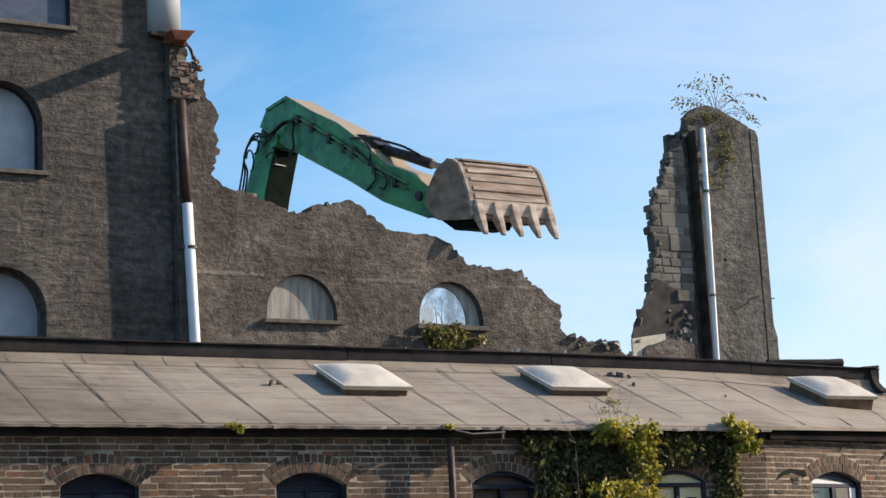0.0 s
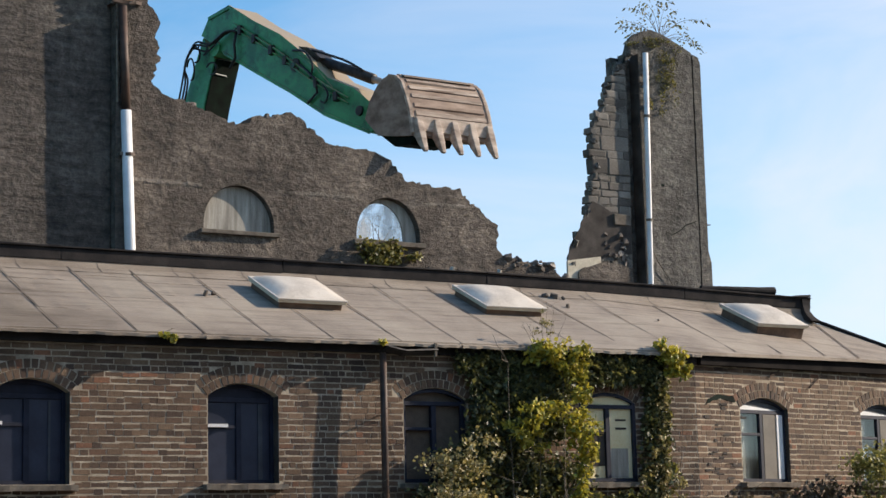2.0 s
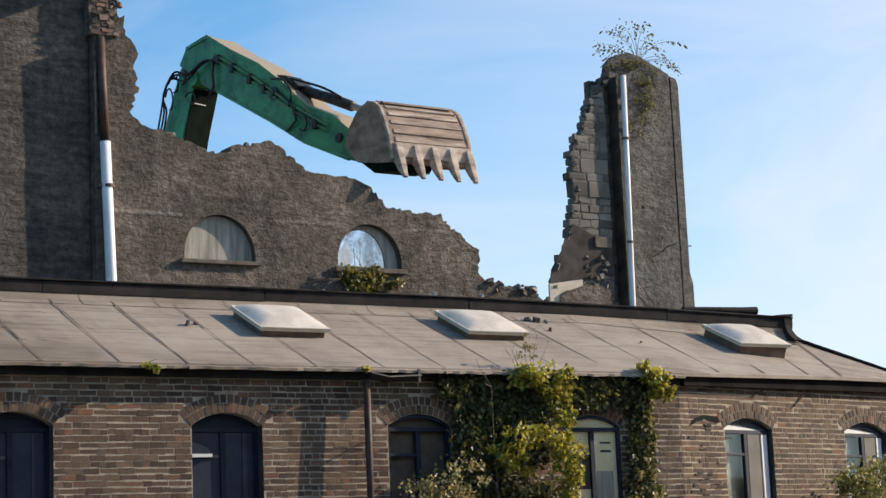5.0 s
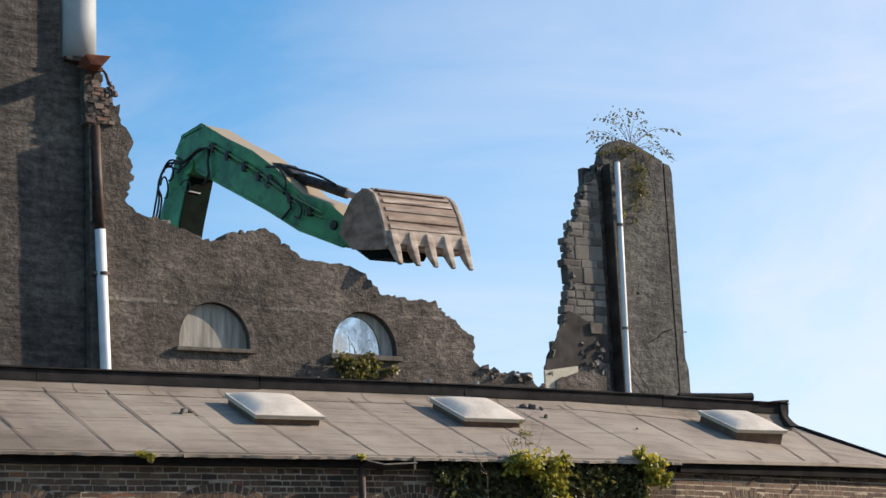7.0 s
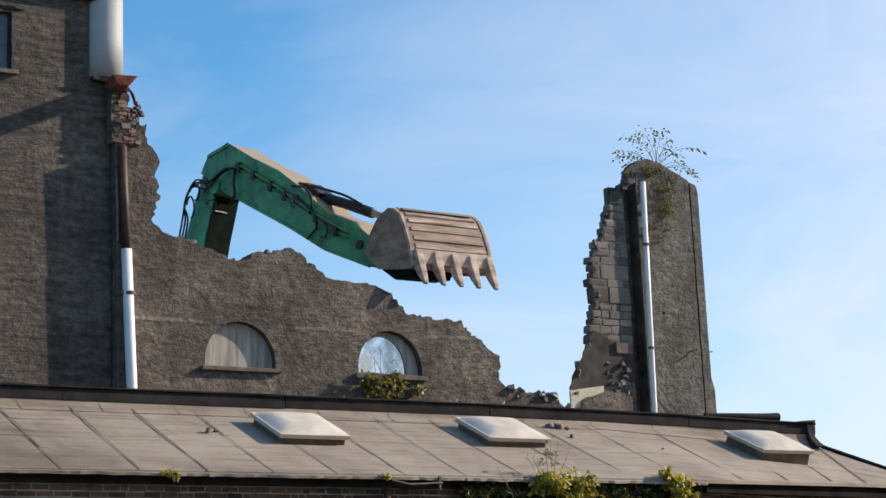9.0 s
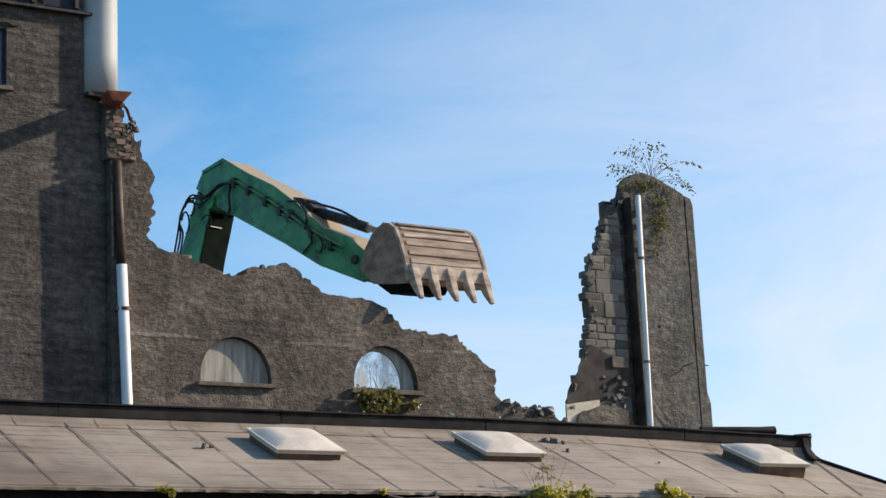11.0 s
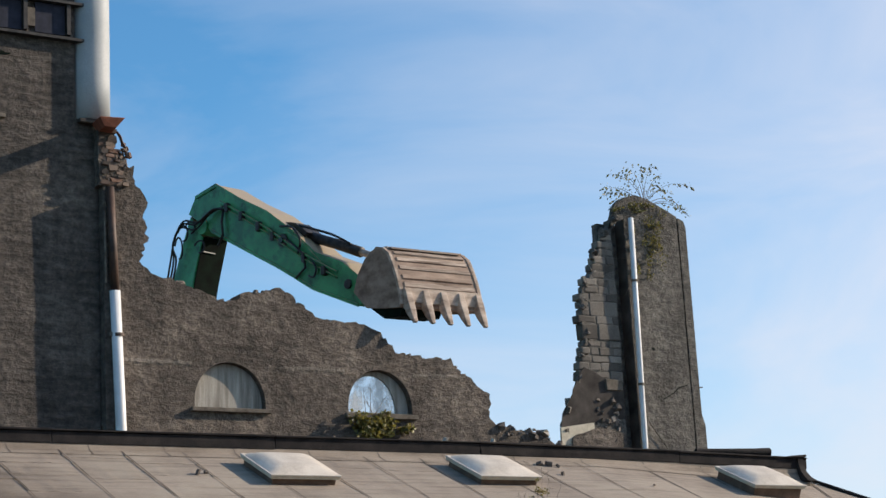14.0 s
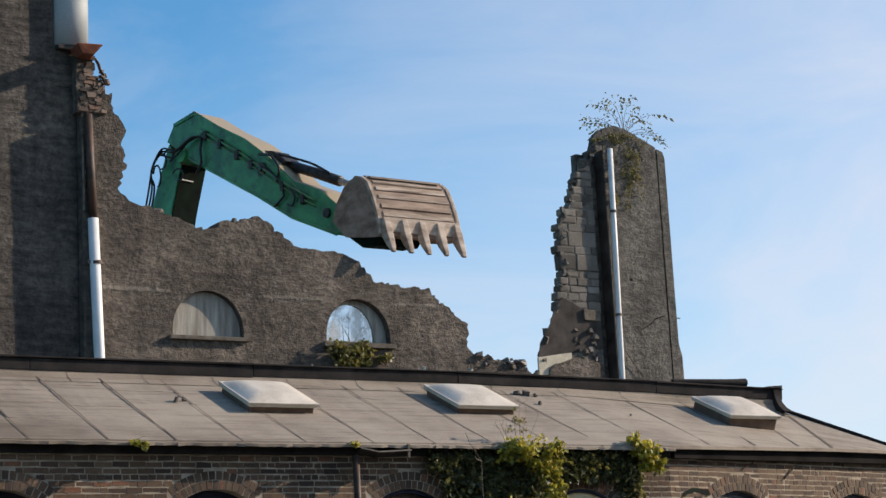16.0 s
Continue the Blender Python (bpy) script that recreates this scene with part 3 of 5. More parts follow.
def shop_window(c, place, style, half=HALF):
    """One arched window: outer frame, transom, mullions, panes, stone sill."""
    y = {"board": 0.055, "cream": 0.012, "dark": 0.15, "mixed": 0.08}[style]
    back = {"board": 0.14, "cream": 0.06, "dark": 0.325, "mixed": 0.20}[style]
    win = part("window", panel(arch_hole(c - half + 0.004, c + half - 0.004, SILL + 0.004, SPRING, RISE - 0.004), back, back + 0.012),
               {"board": M_TIMBER, "cream": M_SUNLIT_CREAM, "dark": M_ROOM, "mixed": M_BOARD}[style], shop,
               {"board": "arched window boarded inside with brown timber", "cream": "arched window with a cream sheet standing in for the sunlit room",
                "dark": "arched dark navy window with a small opening light", "mixed": "arched window with a pale curtain behind"}[style], place)
    outer, inner = window_outline(c, -0.004, half), window_outline(c, -0.052, half)
    bm = slab(outer, [inner], y, y + 0.07)
    part("frame", bm, M_NAVY, win, "", place)
    for name, b in (("transom", (c - half + 0.05, c + half - 0.05, y + 0.004, y + 0.066, SPRING - 0.075, SPRING - 0.02)),
                    ("mullion", (c - 0.035, c + 0.035, y + 0.002, y + 0.064, SILL + 0.05, SPRING - 0.077)),
                    ("glazing_bar", (c - half + 0.05, c - 0.037, y + 0.006, y + 0.06, SPRING - 0.40, SPRING - 0.36))):
        part(name, Geo().box(*b), M_NAVY, win, "", place, 0.004)
    if style == "dark":
        part("vent_ledge", Geo().box(c - half + 0.01, c - 0.16 if c > 9 else c - 0.30, y - 0.03, y + 0.004, SPRING - 0.385, SPRING - 0.345), M_WHITE, win, "pale edge of the opening light", place)
        part("fanlight", panel(arch_hole(c - half + 0.05, c + half - 0.05, SPRING - 0.02, SPRING, RISE - 0.05), y + 0.03, y + 0.04), M_NAVY, win, "", place)
    for b in ((c - half + 0.05, c - 0.036, SILL + 0.05, SPRING - 0.40), (c - half + 0.05, c - 0.036, SPRING - 0.36, SPRING - 0.077),
              (c + 0.036, c + half - 0.05, SILL + 0.05, SPRING - 0.077)):
        if style in ("board", "cream"):
            break
        pane = part("pane", Geo().box(b[0], b[1], y + 0.03, y + 0.036, b[2], b[3]), M_DARKPANE if style == "dark" else M_GLASS, win, "", place)
        pane.visible_shadow = style == "dark"
    if style == "dark":
        part("curtain_edge", Geo().box(c + 0.27, c + 0.33 if c > 9 else c + 0.30, y + 0.018, y + 0.028, SILL + 0.06, SPRING - 0.10), M_SLATE, win, "bluish edge of a curtain", place)
    if style == "cream":
        # the first sheet is dark to imitate an unlit room behind
        for nm, q, mat, lab in (("lower_shade", (c - half + 0.06, c - 0.04, SILL + 0.22, SPRING - 0.42), M_SOOT_SHADE, "dark sheet standing in for the unlit room"),
                                ("lower_shade", (c + 0.04, c + 0.36, SILL + 0.06, SPRING - 0.62), M_BOARD, "grey board behind the pane"),
                                ("shelf_edge", (c + 0.16, c + 0.34, SPRING - 0.36, SPRING - 0.33), M_SOOT_SHADE, ""), ("shelf_edge", (c + 0.16, c + 0.34, SPRING - 0.24, SPRING - 0.215), M_SOOT_SHADE, "")):
            part(nm, Geo().box(q[0], q[1], back - 0.010, back - 0.003, q[2], q[3]), mat, win, lab, place)
    if style == "mixed":
        part("grey_board", Geo().box(c + 0.05, c + 0.34, y + 0.004, y + 0.028, SILL + 0.05, SPRING - 0.08), M_DUN, win, "plain dun board fixed behind the frame", place)
        part("jamb_strip", Geo().box(c + 0.385, c + half - 0.054, y + 0.004, y + 0.028, SILL + 0.05, SPRING - 0.08), M_WHITE, win, "white painted strip", place)
        part("fan_blind", panel(arch_hole(c - half + 0.055, c + half - 0.055, SPRING - 0.018, SPRING, RISE - 0.055), y + 0.03, y + 0.036), M_SLATE, win, "dark green-grey blind in the arch", place)
        part("fan_board", panel([(c - half + 0.055, SPRING - 0.018), (c + half - 0.12, SPRING - 0.018), (c - half + 0.055, SPRING + 0.06)], y + 0.018, y + 0.027), M_WHITE, win, "slipped white board in the arch", place)
        # dark sheet gives the gap its shade by colour
        part("dark_opening", Geo().box(c + 0.02, c + 0.14, 0.155, 0.165, SILL + 0.05, SPRING - 0.08), M_ROOM, win, "dark sheet put in for the unlit gap between curtains", place)
    # thin dark linings paint the shade onto the brick reveals
    for x0, x1 in ((c - half + 0.0006, c - half + 0.004), (c + half - 0.004, c + half - 0.0006)):
        part("reveal", Geo().box(x0, x1, 0.016, y - 0.002, SILL + 0.005, SPRING), M_SOOT_SHADE, win, "added reveal lining with shade put into its dark colour", place)
    rr = random.Random(int(c * 100))
    g = Geo()
    n = 12
    xs = [c - half - 0.07 + (2 * half + 0.14) * i / n for i in range(n + 1)]
    ring = [(xx, y0 + rr.uniform(-0.008, 0.008), z0 + rr.uniform(-0.007, 0.007)) for xx in xs for y0, z0 in ((-0.11, SILL - 0.078), (-0.11, SILL - 0.012), (0.10, SILL - 0.002), (0.10, SILL - 0.078))]
    g.add(ring, [(4 * i + k, 4 * i + (k + 1) % 4, 4 * i + 4 + (k + 1) % 4, 4 * i + 4 + k) for i in range(n) for k in range(4)] + [(0, 1, 2, 3), (4 * n + 3, 4 * n + 2, 4 * n + 1, 4 * n)])
    part("sill", g, M_SILL, win, "worn uneven sill", place)


rng = random.Random(61)
# flat dark patches paint the shade of missing bricks; no holes are cut
part("missing_bricks", slab(ragged([(0.17, 3.49), (0.27, 3.58), (0.43, 3.65), (0.69, 3.66), (0.94, 3.61), (0.86, 3.56), (0.6, 3.60), (0.42, 3.585), (0.30, 3.53)], 0.06, 0.014, rng), [], 0.001, 0.012), M_SHADE_BLACK, shop, "black patch painted as the shade in a gap of lost bricks", turned)
for k in range(26):
    u, zz = rng.uniform(0.12, 1.0), rng.uniform(2.35, 3.5)
    part("missing_brick", Geo().box(u, u + rng.uniform(0.05, 0.16), 0.002, 0.012, zz, zz + rng.uniform(0.02, 0.05), 0.008, rng), M_SOOT_SHADE, shop, "", turned)
for a, b in (((2.71, 3.84), (3.0, 4.05)), ((1.70, 3.96), (1.93, 4.06))):
    part("iron_rod", Geo().tube([(a[0], -0.012, a[1]), (b[0], -0.03, b[1])], 0.011, 6), M_BROWN, shop, "rusty rod on the brickwork", turned)


for c, s in zip(MAIN_WINDOWS, ("dark", "dark", "dark", "dark", "dark", "board", "cream")):
    shop_window(c, None, s)
for c, s in zip(TURN_WINDOWS, ("mixed", "mixed")):
    shop_window(c, turned, s, HALF_TURN)

# ---- ruined mill behind ----
mill = thing("ruined_mill", pose(16, 9.2, 0), "half demolished grey roughcast mill wall with ragged broken top", "ruin")
FY = 9.0
rng = random.Random(11)
broken = [(12.02, 11.75), (12.22, 11.7), (12.36, 11.5), (12.57, 11.46), (12.63, 11.17), (12.84, 10.87), (12.76, 10.57), (12.83, 10.2), (12.70, 9.77), (12.90, 9.53), (13.3, 9.46), (13.85, 9.30), (14.1, 9.18), (14.45, 9.12), (14.72, 9.31),
          (15.05, 9.34), (15.40, 9.49), (15.75, 9.22), (16.2, 8.90), (17.0, 8.88), (17.35, 8.80), (17.6, 8.62), (17.78, 8.36), (18.45, 8.30), (18.97, 8.32), (19.22, 8.05), (19.82, 7.64), (19.78, 7.15),
          (20.1, 7.0), (20.6, 6.95), (21.0, 6.86), (21.42, 6.66)]
top = ragged(broken, 0.07, 0.036, rng)
ARCHES = [(13.66, 15.04), (16.72, 18.08)]
holes = [arch_hole(a, b, 7.19, 7.30, 0.72, 20) for a, b in ARCHES]
wall_ruin = part("wall", slab([(12.02, 0)] + top + [(21.42, 0)], holes, FY, FY + 0.45), M_RENDER, mill, "grey-brown roughcast wall, broken off along its top")
# string course: a slight chipped ledge where the wall thickens below
g = Geo()
for x0, x1 in ((12.3, 13.62), (15.08, 16.68), (18.12, 19.3)):
    n = int((x1 - x0) / 0.06)
    ring = []
    for k in range(n + 1):
        x = x0 + (x1 - x0) * k / n
        out, zz = rng.uniform(0.002, 0.016) * (1.3 if x < 13.7 else 0.8), 7.965 + rng.uniform(-0.014, 0.014)
        ring += [(x, FY + 0.004, zz - 0.06), (x, FY - out, zz - 0.02), (x, FY - out * 0.8, zz + 0.004), (x, FY + 0.004, zz + 0.06)]
    g.add(ring, [(4 * k + m, 4 * k + m + 1, 4 * k + m + 5, 4 * k + m + 4) for k in range(n) for m in range(3)])
raw_part("string_course", g, M_LEDGE, mill, "chipped thin string course", "stuff")

# closed arch with a weathered board, open arch with daylight behind it
g = panel(arch_hole(13.66 + 0.01, 15.04 - 0.01, 7.19, 7.30, 0.71, 20), FY + 0.13, FY + 0.17)
board = part("window", g, M_BOARD, mill, "arched window closed with a pale weathered board")
part("sill", Geo().box(13.58, 15.12, FY - 0.09, FY + 0.1, 7.11, 7.185, 0.006, rng), M_SILL, board, "", bevel=0.01)
bm = slab(arch_hole(16.73, 18.07, 7.20, 7.30, 0.71, 20), [arch_hole(16.78, 17.80, 7.24, 7.30, 0.63, 20)], FY + 0.15, FY + 0.20)
open_win = part("window", bm, M_BOARD, mill, "arched window frame with grimy glass and the sky behind")
pane = part("pane", panel(arch_hole(16.785, 17.795, 7.245, 7.30, 0.625, 20), FY + 0.172, FY + 0.178), M_GRIMY, open_win, "grimy cracked glass")
pane.visible_shadow = False
part("sill", Geo().box(16.64, 18.16, FY - 0.08, FY + 0.1, 7.10, 7.185, 0.006, rng), M_SILL, open_win, "", bevel=0.01)

# tower with arched windows
TY = 9.2
tower_holes = [arch_hole(8.28, 9.69, 9.62, 10.46, 0.70, 18), arch_hole(8.25, 9.73, 6.4, 7.2, 0.74, 18), [(8.75, 12.24), (10.20, 12.24), (10.20, 13.3), (8.75, 13.3)],
               arch_hole(4.6, 6.0, 9.62, 10.46, 0.70, 18)]
tower = part("tower_wall", slab([(2.5, 0), (12.0, 0), (12.0, 12.30), (11.59, 12.30), (11.59, 16.0), (2.5, 16.0)], tower_holes, TY, TY + 0.5), M_TOWER, mill, "tall grey roughcast tower wall with arched windows")
g = Geo()
g.box(2.5, 3.0, TY + 0.51, 15.0, 0, 16)
g.box(11.5, 12.0, TY + 0.51, 15.0, 0, 16)
g.box(3.01, 11.49, 14.5, 15.0, 0, 16)
g.box(2.5, 11.7, TY, 15.0, 16.01, 16.2)
part("tower_shell", g, M_TOWER, mill)
for i, (hole, yy, mat, lab) in enumerate(((tower_holes[0], TY + 0.34, M_BLUEBOARD, "arched window closed with a pale blue board"), (tower_holes[1], TY + 0.38, M_BLUEBOARD, "deep arched window with a pale board"),
                                          (tower_holes[2], TY + 0.10, M_BLUEPANEL, "square window with a dusky blue panel"), (tower_holes[3], TY + 0.12, M_BLUEBOARD, "arched window closed with a pale blue board"))):
    win = part("window", panel(hole, yy, yy + 0.05), mat, mill, lab)
    c = sum(p[0] for p in hole) / len(hole)
    cx = [p[0] for p in hole]
    inner = [(c + (px - c) * 0.94, 0.97 * (pz - hole[0][1] - 0.5) + hole[0][1] + 0.5) for px, pz in hole]
    part("frame", slab([(c + (px - c) * 0.995, pz) for px, pz in hole], [inner], yy - 0.045, yy - 0.002), M_NAVY if i != 1 else M_SILL, win)
    part("sill", Geo().box(min(cx) - 0.1, max(cx) + 0.1, TY - 0.08, TY + 0.1, hole[0][1] - 0.08, hole[0][1] - 0.004), M_SILL, win, "", bevel=0.01)
# steel rails and dark sheeting high on the tower
for z in (13.72, 14.40):
    part("steel_rail", Geo().box(6.0, 11.72, TY - 0.14, TY - 0.004, z, z + 0.05).box(6.0, 11.72, TY - 0.02, TY - 0.002, z + 0.051, z + 0.10), M_DARKSTEEL, mill, "dark steel rail")
for x in (8.6, 9.5, 10.62, 11.42):
    part("rail_post", Geo().box(x, x + 0.07, TY - 0.10, TY - 0.003, 13.83, 14.39), M_DARKSTEEL, mill)
part("vent_plate", Geo().prism([(10.66, 13.98), (10.70, 13.92), (10.84, 13.92), (10.84, 14.26), (10.70, 14.26), (10.66, 14.20)], 0, 0.03), M_SILL, mill, "pale vent plate",
     Matrix(((0, 1, 0, 0), (1, 0, 0, TY - 0.06), (0, 0, 1, 0), (0, 0, 0, 1))))
for x0, x1 in ((7.0, 8.58), (8.69, 9.48), (9.59, 10.60), (10.85, 11.40)):
    part("sheeting", Geo().box(x0, x1, TY - 0.03, TY - 0.004, 13.83, 14.39), M_NAVY, mill, "dark sheet infill")

# flat black patch, the recess's shade is only in its colour
part("broken_recess", slab(ragged([(9.9, 13.34), (10.0, 13.40), (10.2, 13.41), (10.42, 13.37), (10.40, 13.33), (10.1, 13.325)], 0.1, 0.02, rng), [], TY - 0.012, TY + 0.02), M_SHADE_BLACK, mill, "black patch painted as the shade of a broken recess")

# hopper and shattered masonry under the flue
# stone added under the flue; its dark colour imitates the flue's shadow
part("bearing_stone", Geo().box(11.62, 12.0, 9.05, TY - 0.004, 12.21, 12.295, 0.008, rng), M_SOOT_SHADE, mill, "added stone under the flue, dark with the flue's shade", bevel=0.02)
part("broken_core", slab(ragged([(11.93, 11.05), (11.93, 12.06), (12.22, 12.07), (12.25, 11.85), (12.20, 11.70), (12.40, 11.62), (12.44, 11.4), (12.42, 11.05)], 0.06, 0.018, rng), [], FY - 0.02, FY + 0.19), M_RENDER, mill, "rough core of the broken corner")
g = Geo()
z = 11.08
while z < 12.05:                    # torn courses, each lump a little askew
    h = rng.uniform(0.055, 0.10)
    far = 12.20 if z > 11.78 else 12.42
    x = 11.96 + rng.uniform(-0.02, 0.04)
    while x < far:
        w = rng.uniform(0.08, 0.20)
        if rng.random() < 0.8:
            g.box(x, min(x + w, far + 0.06) - 0.012, FY - rng.uniform(0.02, 0.07), FY + rng.uniform(0.02, 0.14), z, z + h - 0.006, 0.024, rng)
        x += w
    z += h
for k in range(16):
    chunk(g, (rng.uniform(12.30, 12.50), FY + rng.uniform(-0.02, 0.12), rng.uniform(11.58, 11.72)), rng.uniform(0.08, 0.15), rng)
for k in range(8):
    chunk(g, (rng.uniform(12.40, 12.50), FY + rng.uniform(0.0, 0.1), rng.uniform(11.74, 11.90)), rng.uniform(0.07, 0.11), rng)
raw_part("shattered_bricks", g, M_REDBRICK, mill, "jagged buff and red bricks at the broken corner", "stuff")
part("bent_strap", Geo().tube([(12.27, 8.97, 12.08), (12.33, 8.95, 11.98), (12.36, 8.95, 11.88), (12.42, 8.97, 11.80), (12.46, 8.98, 11.72)], [0.02, 0.03, 0.028, 0.03, 0.02], 6), M_BROWN, mill, "bent rusty strap hanging from the hopper")
g = Geo()
g.add([(11.74, 8.40, 12.12), (12.20, 8.40, 12.145), (12.33, 9.15, 12.25), (11.88, 9.15, 12.23), (11.85, 8.46, 11.985), (12.06, 8.46, 11.975), (12.2, 9.1, 12.05), (11.96, 9.1, 12.06)],
      [(0, 1, 5, 4), (1, 2, 6, 5), (2, 3, 7, 6), (3, 0, 4, 7), (4, 5, 6, 7)])
hopper = part("rain_hopper", g, M_RUST, mill, "rust red rainwater hopper head")
hopper.modifiers.new("thick", "SOLIDIFY").thickness = 0.02

# loose rubble along the broken edge
g = Geo()
for (x0, z0), (x1, z1) in zip(broken[9:], broken[10:]):
    for k in range(int(abs(x1 - x0) * 7)):
        q = rng.random()
        chunk(g, (x0 + (x1 - x0) * q, FY + rng.uniform(0.02, 0.4), z0 + (z1 - z0) * q + 0.01), rng.uniform(0.05, 0.13), rng)
for k in range(120):
    x = rng.uniform(19.85, 21.4)
    chunk(g, (x, FY + rng.uniform(-0.02, 0.5), 7.02 - (x - 19.9) * 0.05 - max(0.0, x - 20.9) * 0.32 + rng.uniform(-0.14, 0.03)), rng.choice((0.1, 0.14, 0.2, 0.28, 0.34)) * rng.uniform(0.8, 1.1), rng, 0.5)
raw_part("rubble", g, M_RUBBLE, mill, "loose broken stone on the wall top", "stuff")

# ---- free-standing pillar of the gable ----
pillar = thing("ruined_pillar", pose(23.6, 9.2, 0), "tall remnant of a gable wall with exposed pale stone", "ruin")
g_out = [(23.37, 0), (23.37, 11.88), (23.45, 11.94), (23.7, 12.0), (24.03, 11.94), (24.41, 11.77), (24.745, 11.63), (24.745, 0)]
part("pilaster", slab(ragged(g_out, 0.25, 0.006, rng), [], FY, FY + 0.32), M_PILLAR, pillar, "grey roughcast pilaster")
part("pilaster_edge", slab([(24.785, 0), (24.785, 11.60), (24.93, 11.55), (24.98, 11.4), (24.98, 7.45), (25.05, 7.22), (25.07, 0)], [], FY + 0.005, FY + 0.32), M_PILLAR, pillar, "roughcast edge strip beside a dark joint")
# dark strip laid on the recess side, its shade put into the colour
part("reveal", Geo().box(23.352, 23.366, FY + 0.004, FY + 0.3, 0, 11.44), M_SOOT_SHADE, pillar, "added dark strip that paints the shade on the recess side")
part("chase", Geo().box(22.9, 24.9, FY + 0.325, FY + 0.5, 0, 11.4), M_PILLAR, pillar, "shadowed recess behind the rainwater pipe")
part("head", slab(ragged([(23.02, 11.2), (23.03, 11.42), (23.10, 11.63), (23.19, 11.78), (23.362, 11.87), (23.362, 11.46), (23.2, 11.40)], 0.1, 0.008, rng), [], FY - 0.005, FY + 0.1), M_PILLAR, pillar, "roughcast head over the recess")
step = [(23.05, 11.60), (22.88, 11.40), (22.58, 10.99), (22.43, 10.7), (22.25, 10.3), (21.99, 9.81), (22.03, 9.58), (21.92, 9.27), (22.07, 9.09), (22.0, 8.75), (21.88, 8.2), (21.68, 7.7), (21.45, 7.41), (21.40, 6.7)]


def left_edge(z):
    for (x0, z0), (x1, z1) in zip(step, step[1:]):
        if z1 <= z <= z0:
            return x1 + (x0 - x1) * (z - z1) / max(z0 - z1, 1e-4)
    return step[0][0] if z > step[0][1] else step[-1][0]


core = [(23.02, 0), (23.02, 11.42)] + [(x + 0.24, z) for x, z in ragged(step[1:], 0.12, 0.02, rng)] + [(21.56, 0)]
part("core", slab(core, [], FY + 0.004, FY + 0.24), M_PILLAR, pillar, "dark mortar core of the broken wall")
z = 8.03
while z < 11.4:
    h = rng.choice((0.16, 0.19, 0.22, 0.26, 0.32)) * rng.uniform(0.92, 1.08)
    h = min(h, 11.56 - z)
    x0 = max(left_edge(z), left_edge(min(z + h, 11.58))) + rng.uniform(0.04, 0.13) + (0.10 if z > 11.0 else 0.0)
    x = x0
    while x < 22.95:
        w = min(rng.uniform(0.20, 0.48), 23.045 - x)
        if 23.045 - x - w < 0.14:
            w = 23.045 - x
        rows_here = 2 if h > 0.24 and rng.random() < 0.45 else 1
        for r in range(rows_here):
            z0, z1 = z + h * r / rows_here, z + h * (r + 1) / rows_here
            g = Geo()
            g.box(x, x + w - 0.012, FY - rng.uniform(-0.002, 0.010), FY + (0.22 if z < 10.7 else 0.10), z0, z1 - 0.012, 0.012, rng)
            part("stone", g, M_STONE, pillar, bevel=0.034 if x == x0 else 0.02)
        x += w
    z += h
part("stone", Geo().box(22.57, 22.98, FY - 0.05, FY + 0.3, 7.84, 8.07, 0.012, rng), M_SILL, pillar, "single pale block left in dark plaster", bevel=0.015)
part("plaster_patch", slab(ragged([(21.44, 7.06), (21.47, 7.36), (21.74, 7.72), (21.90, 8.06), (22.1, 8.3), (22.5, 8.12), (23.0, 8.03), (23.0, 7.3), (22.4, 7.2)], 0.12, 0.02, rng), [], FY - 0.012, FY + 0.003), M_SOOT_SHADE, pillar, "dark sooty plaster")
part("paint_band", slab([(21.42, 6.6), (21.42, 7.06), (22.22, 7.18), (22.25, 6.6)], [], FY - 0.02, FY + 0.03), M_CREAM, pillar, "strip of old cream paint")
part("render_stub", slab(ragged([(21.62, 6.5), (21.66, 6.87), (21.98, 6.99), (22.33, 7.10), (22.55, 7.05), (22.97, 6.98), (22.97, 6.5)], 0.08, 0.02, rng), [], FY - 0.06, FY + 0.02), M_RENDER, pillar, "broken stub of render")
g = Geo()
for (x0, z0), (x1, z1) in zip(step, step[1:]):
    for k in range(max(2, int(math.hypot(x1 - x0, z1 - z0) * 9))):
        q = rng.random()
        chunk(g, (x0 + (x1 - x0) * q + rng.uniform(0.11, 0.22), FY + rng.uniform(-0.01, 0.14), z0 + (z1 - z0) * q), rng.uniform(0.10, 0.22), rng)
raw_part("edge_stones", g, M_PILLAR, pillar, "rough broken stones along the torn edge", "stuff")
g = Geo()
crack = [(24.02, 7.72), (24.18, 7.80), (24.3, 7.86), (24.42, 7.97), (24.6, 8.02), (24.7, 8.06)]
g.tube([(x, FY - 0.001, z) for x, z in crack], [0.006, 0.012, 0.009, 0.013, 0.009, 0.005], 5)
part("crack", g, M_SHADE_BLACK, pillar, "dark crack across the render")
# proud black disc imitates the shade inside a hole
part("peg_hole", Geo().tube([(23.86, FY - 0.004, 8.75), (23.86, FY + 0.02, 8.75)], 0.035, 10), M_SHADE_BLACK, pillar)
part("iron_stub", Geo().tube([(24.97, FY + 0.2, 8.02), (25.22, FY + 0.2, 8.05)], 0.012, 6), M_BROWN, pillar, "rusty iron stub")
g = Geo()
for k in range(30):
    chunk(g, (rng.uniform(22.35, 22.95), FY - 0.03 + rng.uniform(0, 0.1), rng.uniform(7.05, 7.7)), rng.uniform(0.08, 0.18), rng)
raw_part("broken_stones", g, M_RUBBLE, pillar, "", "stuff")

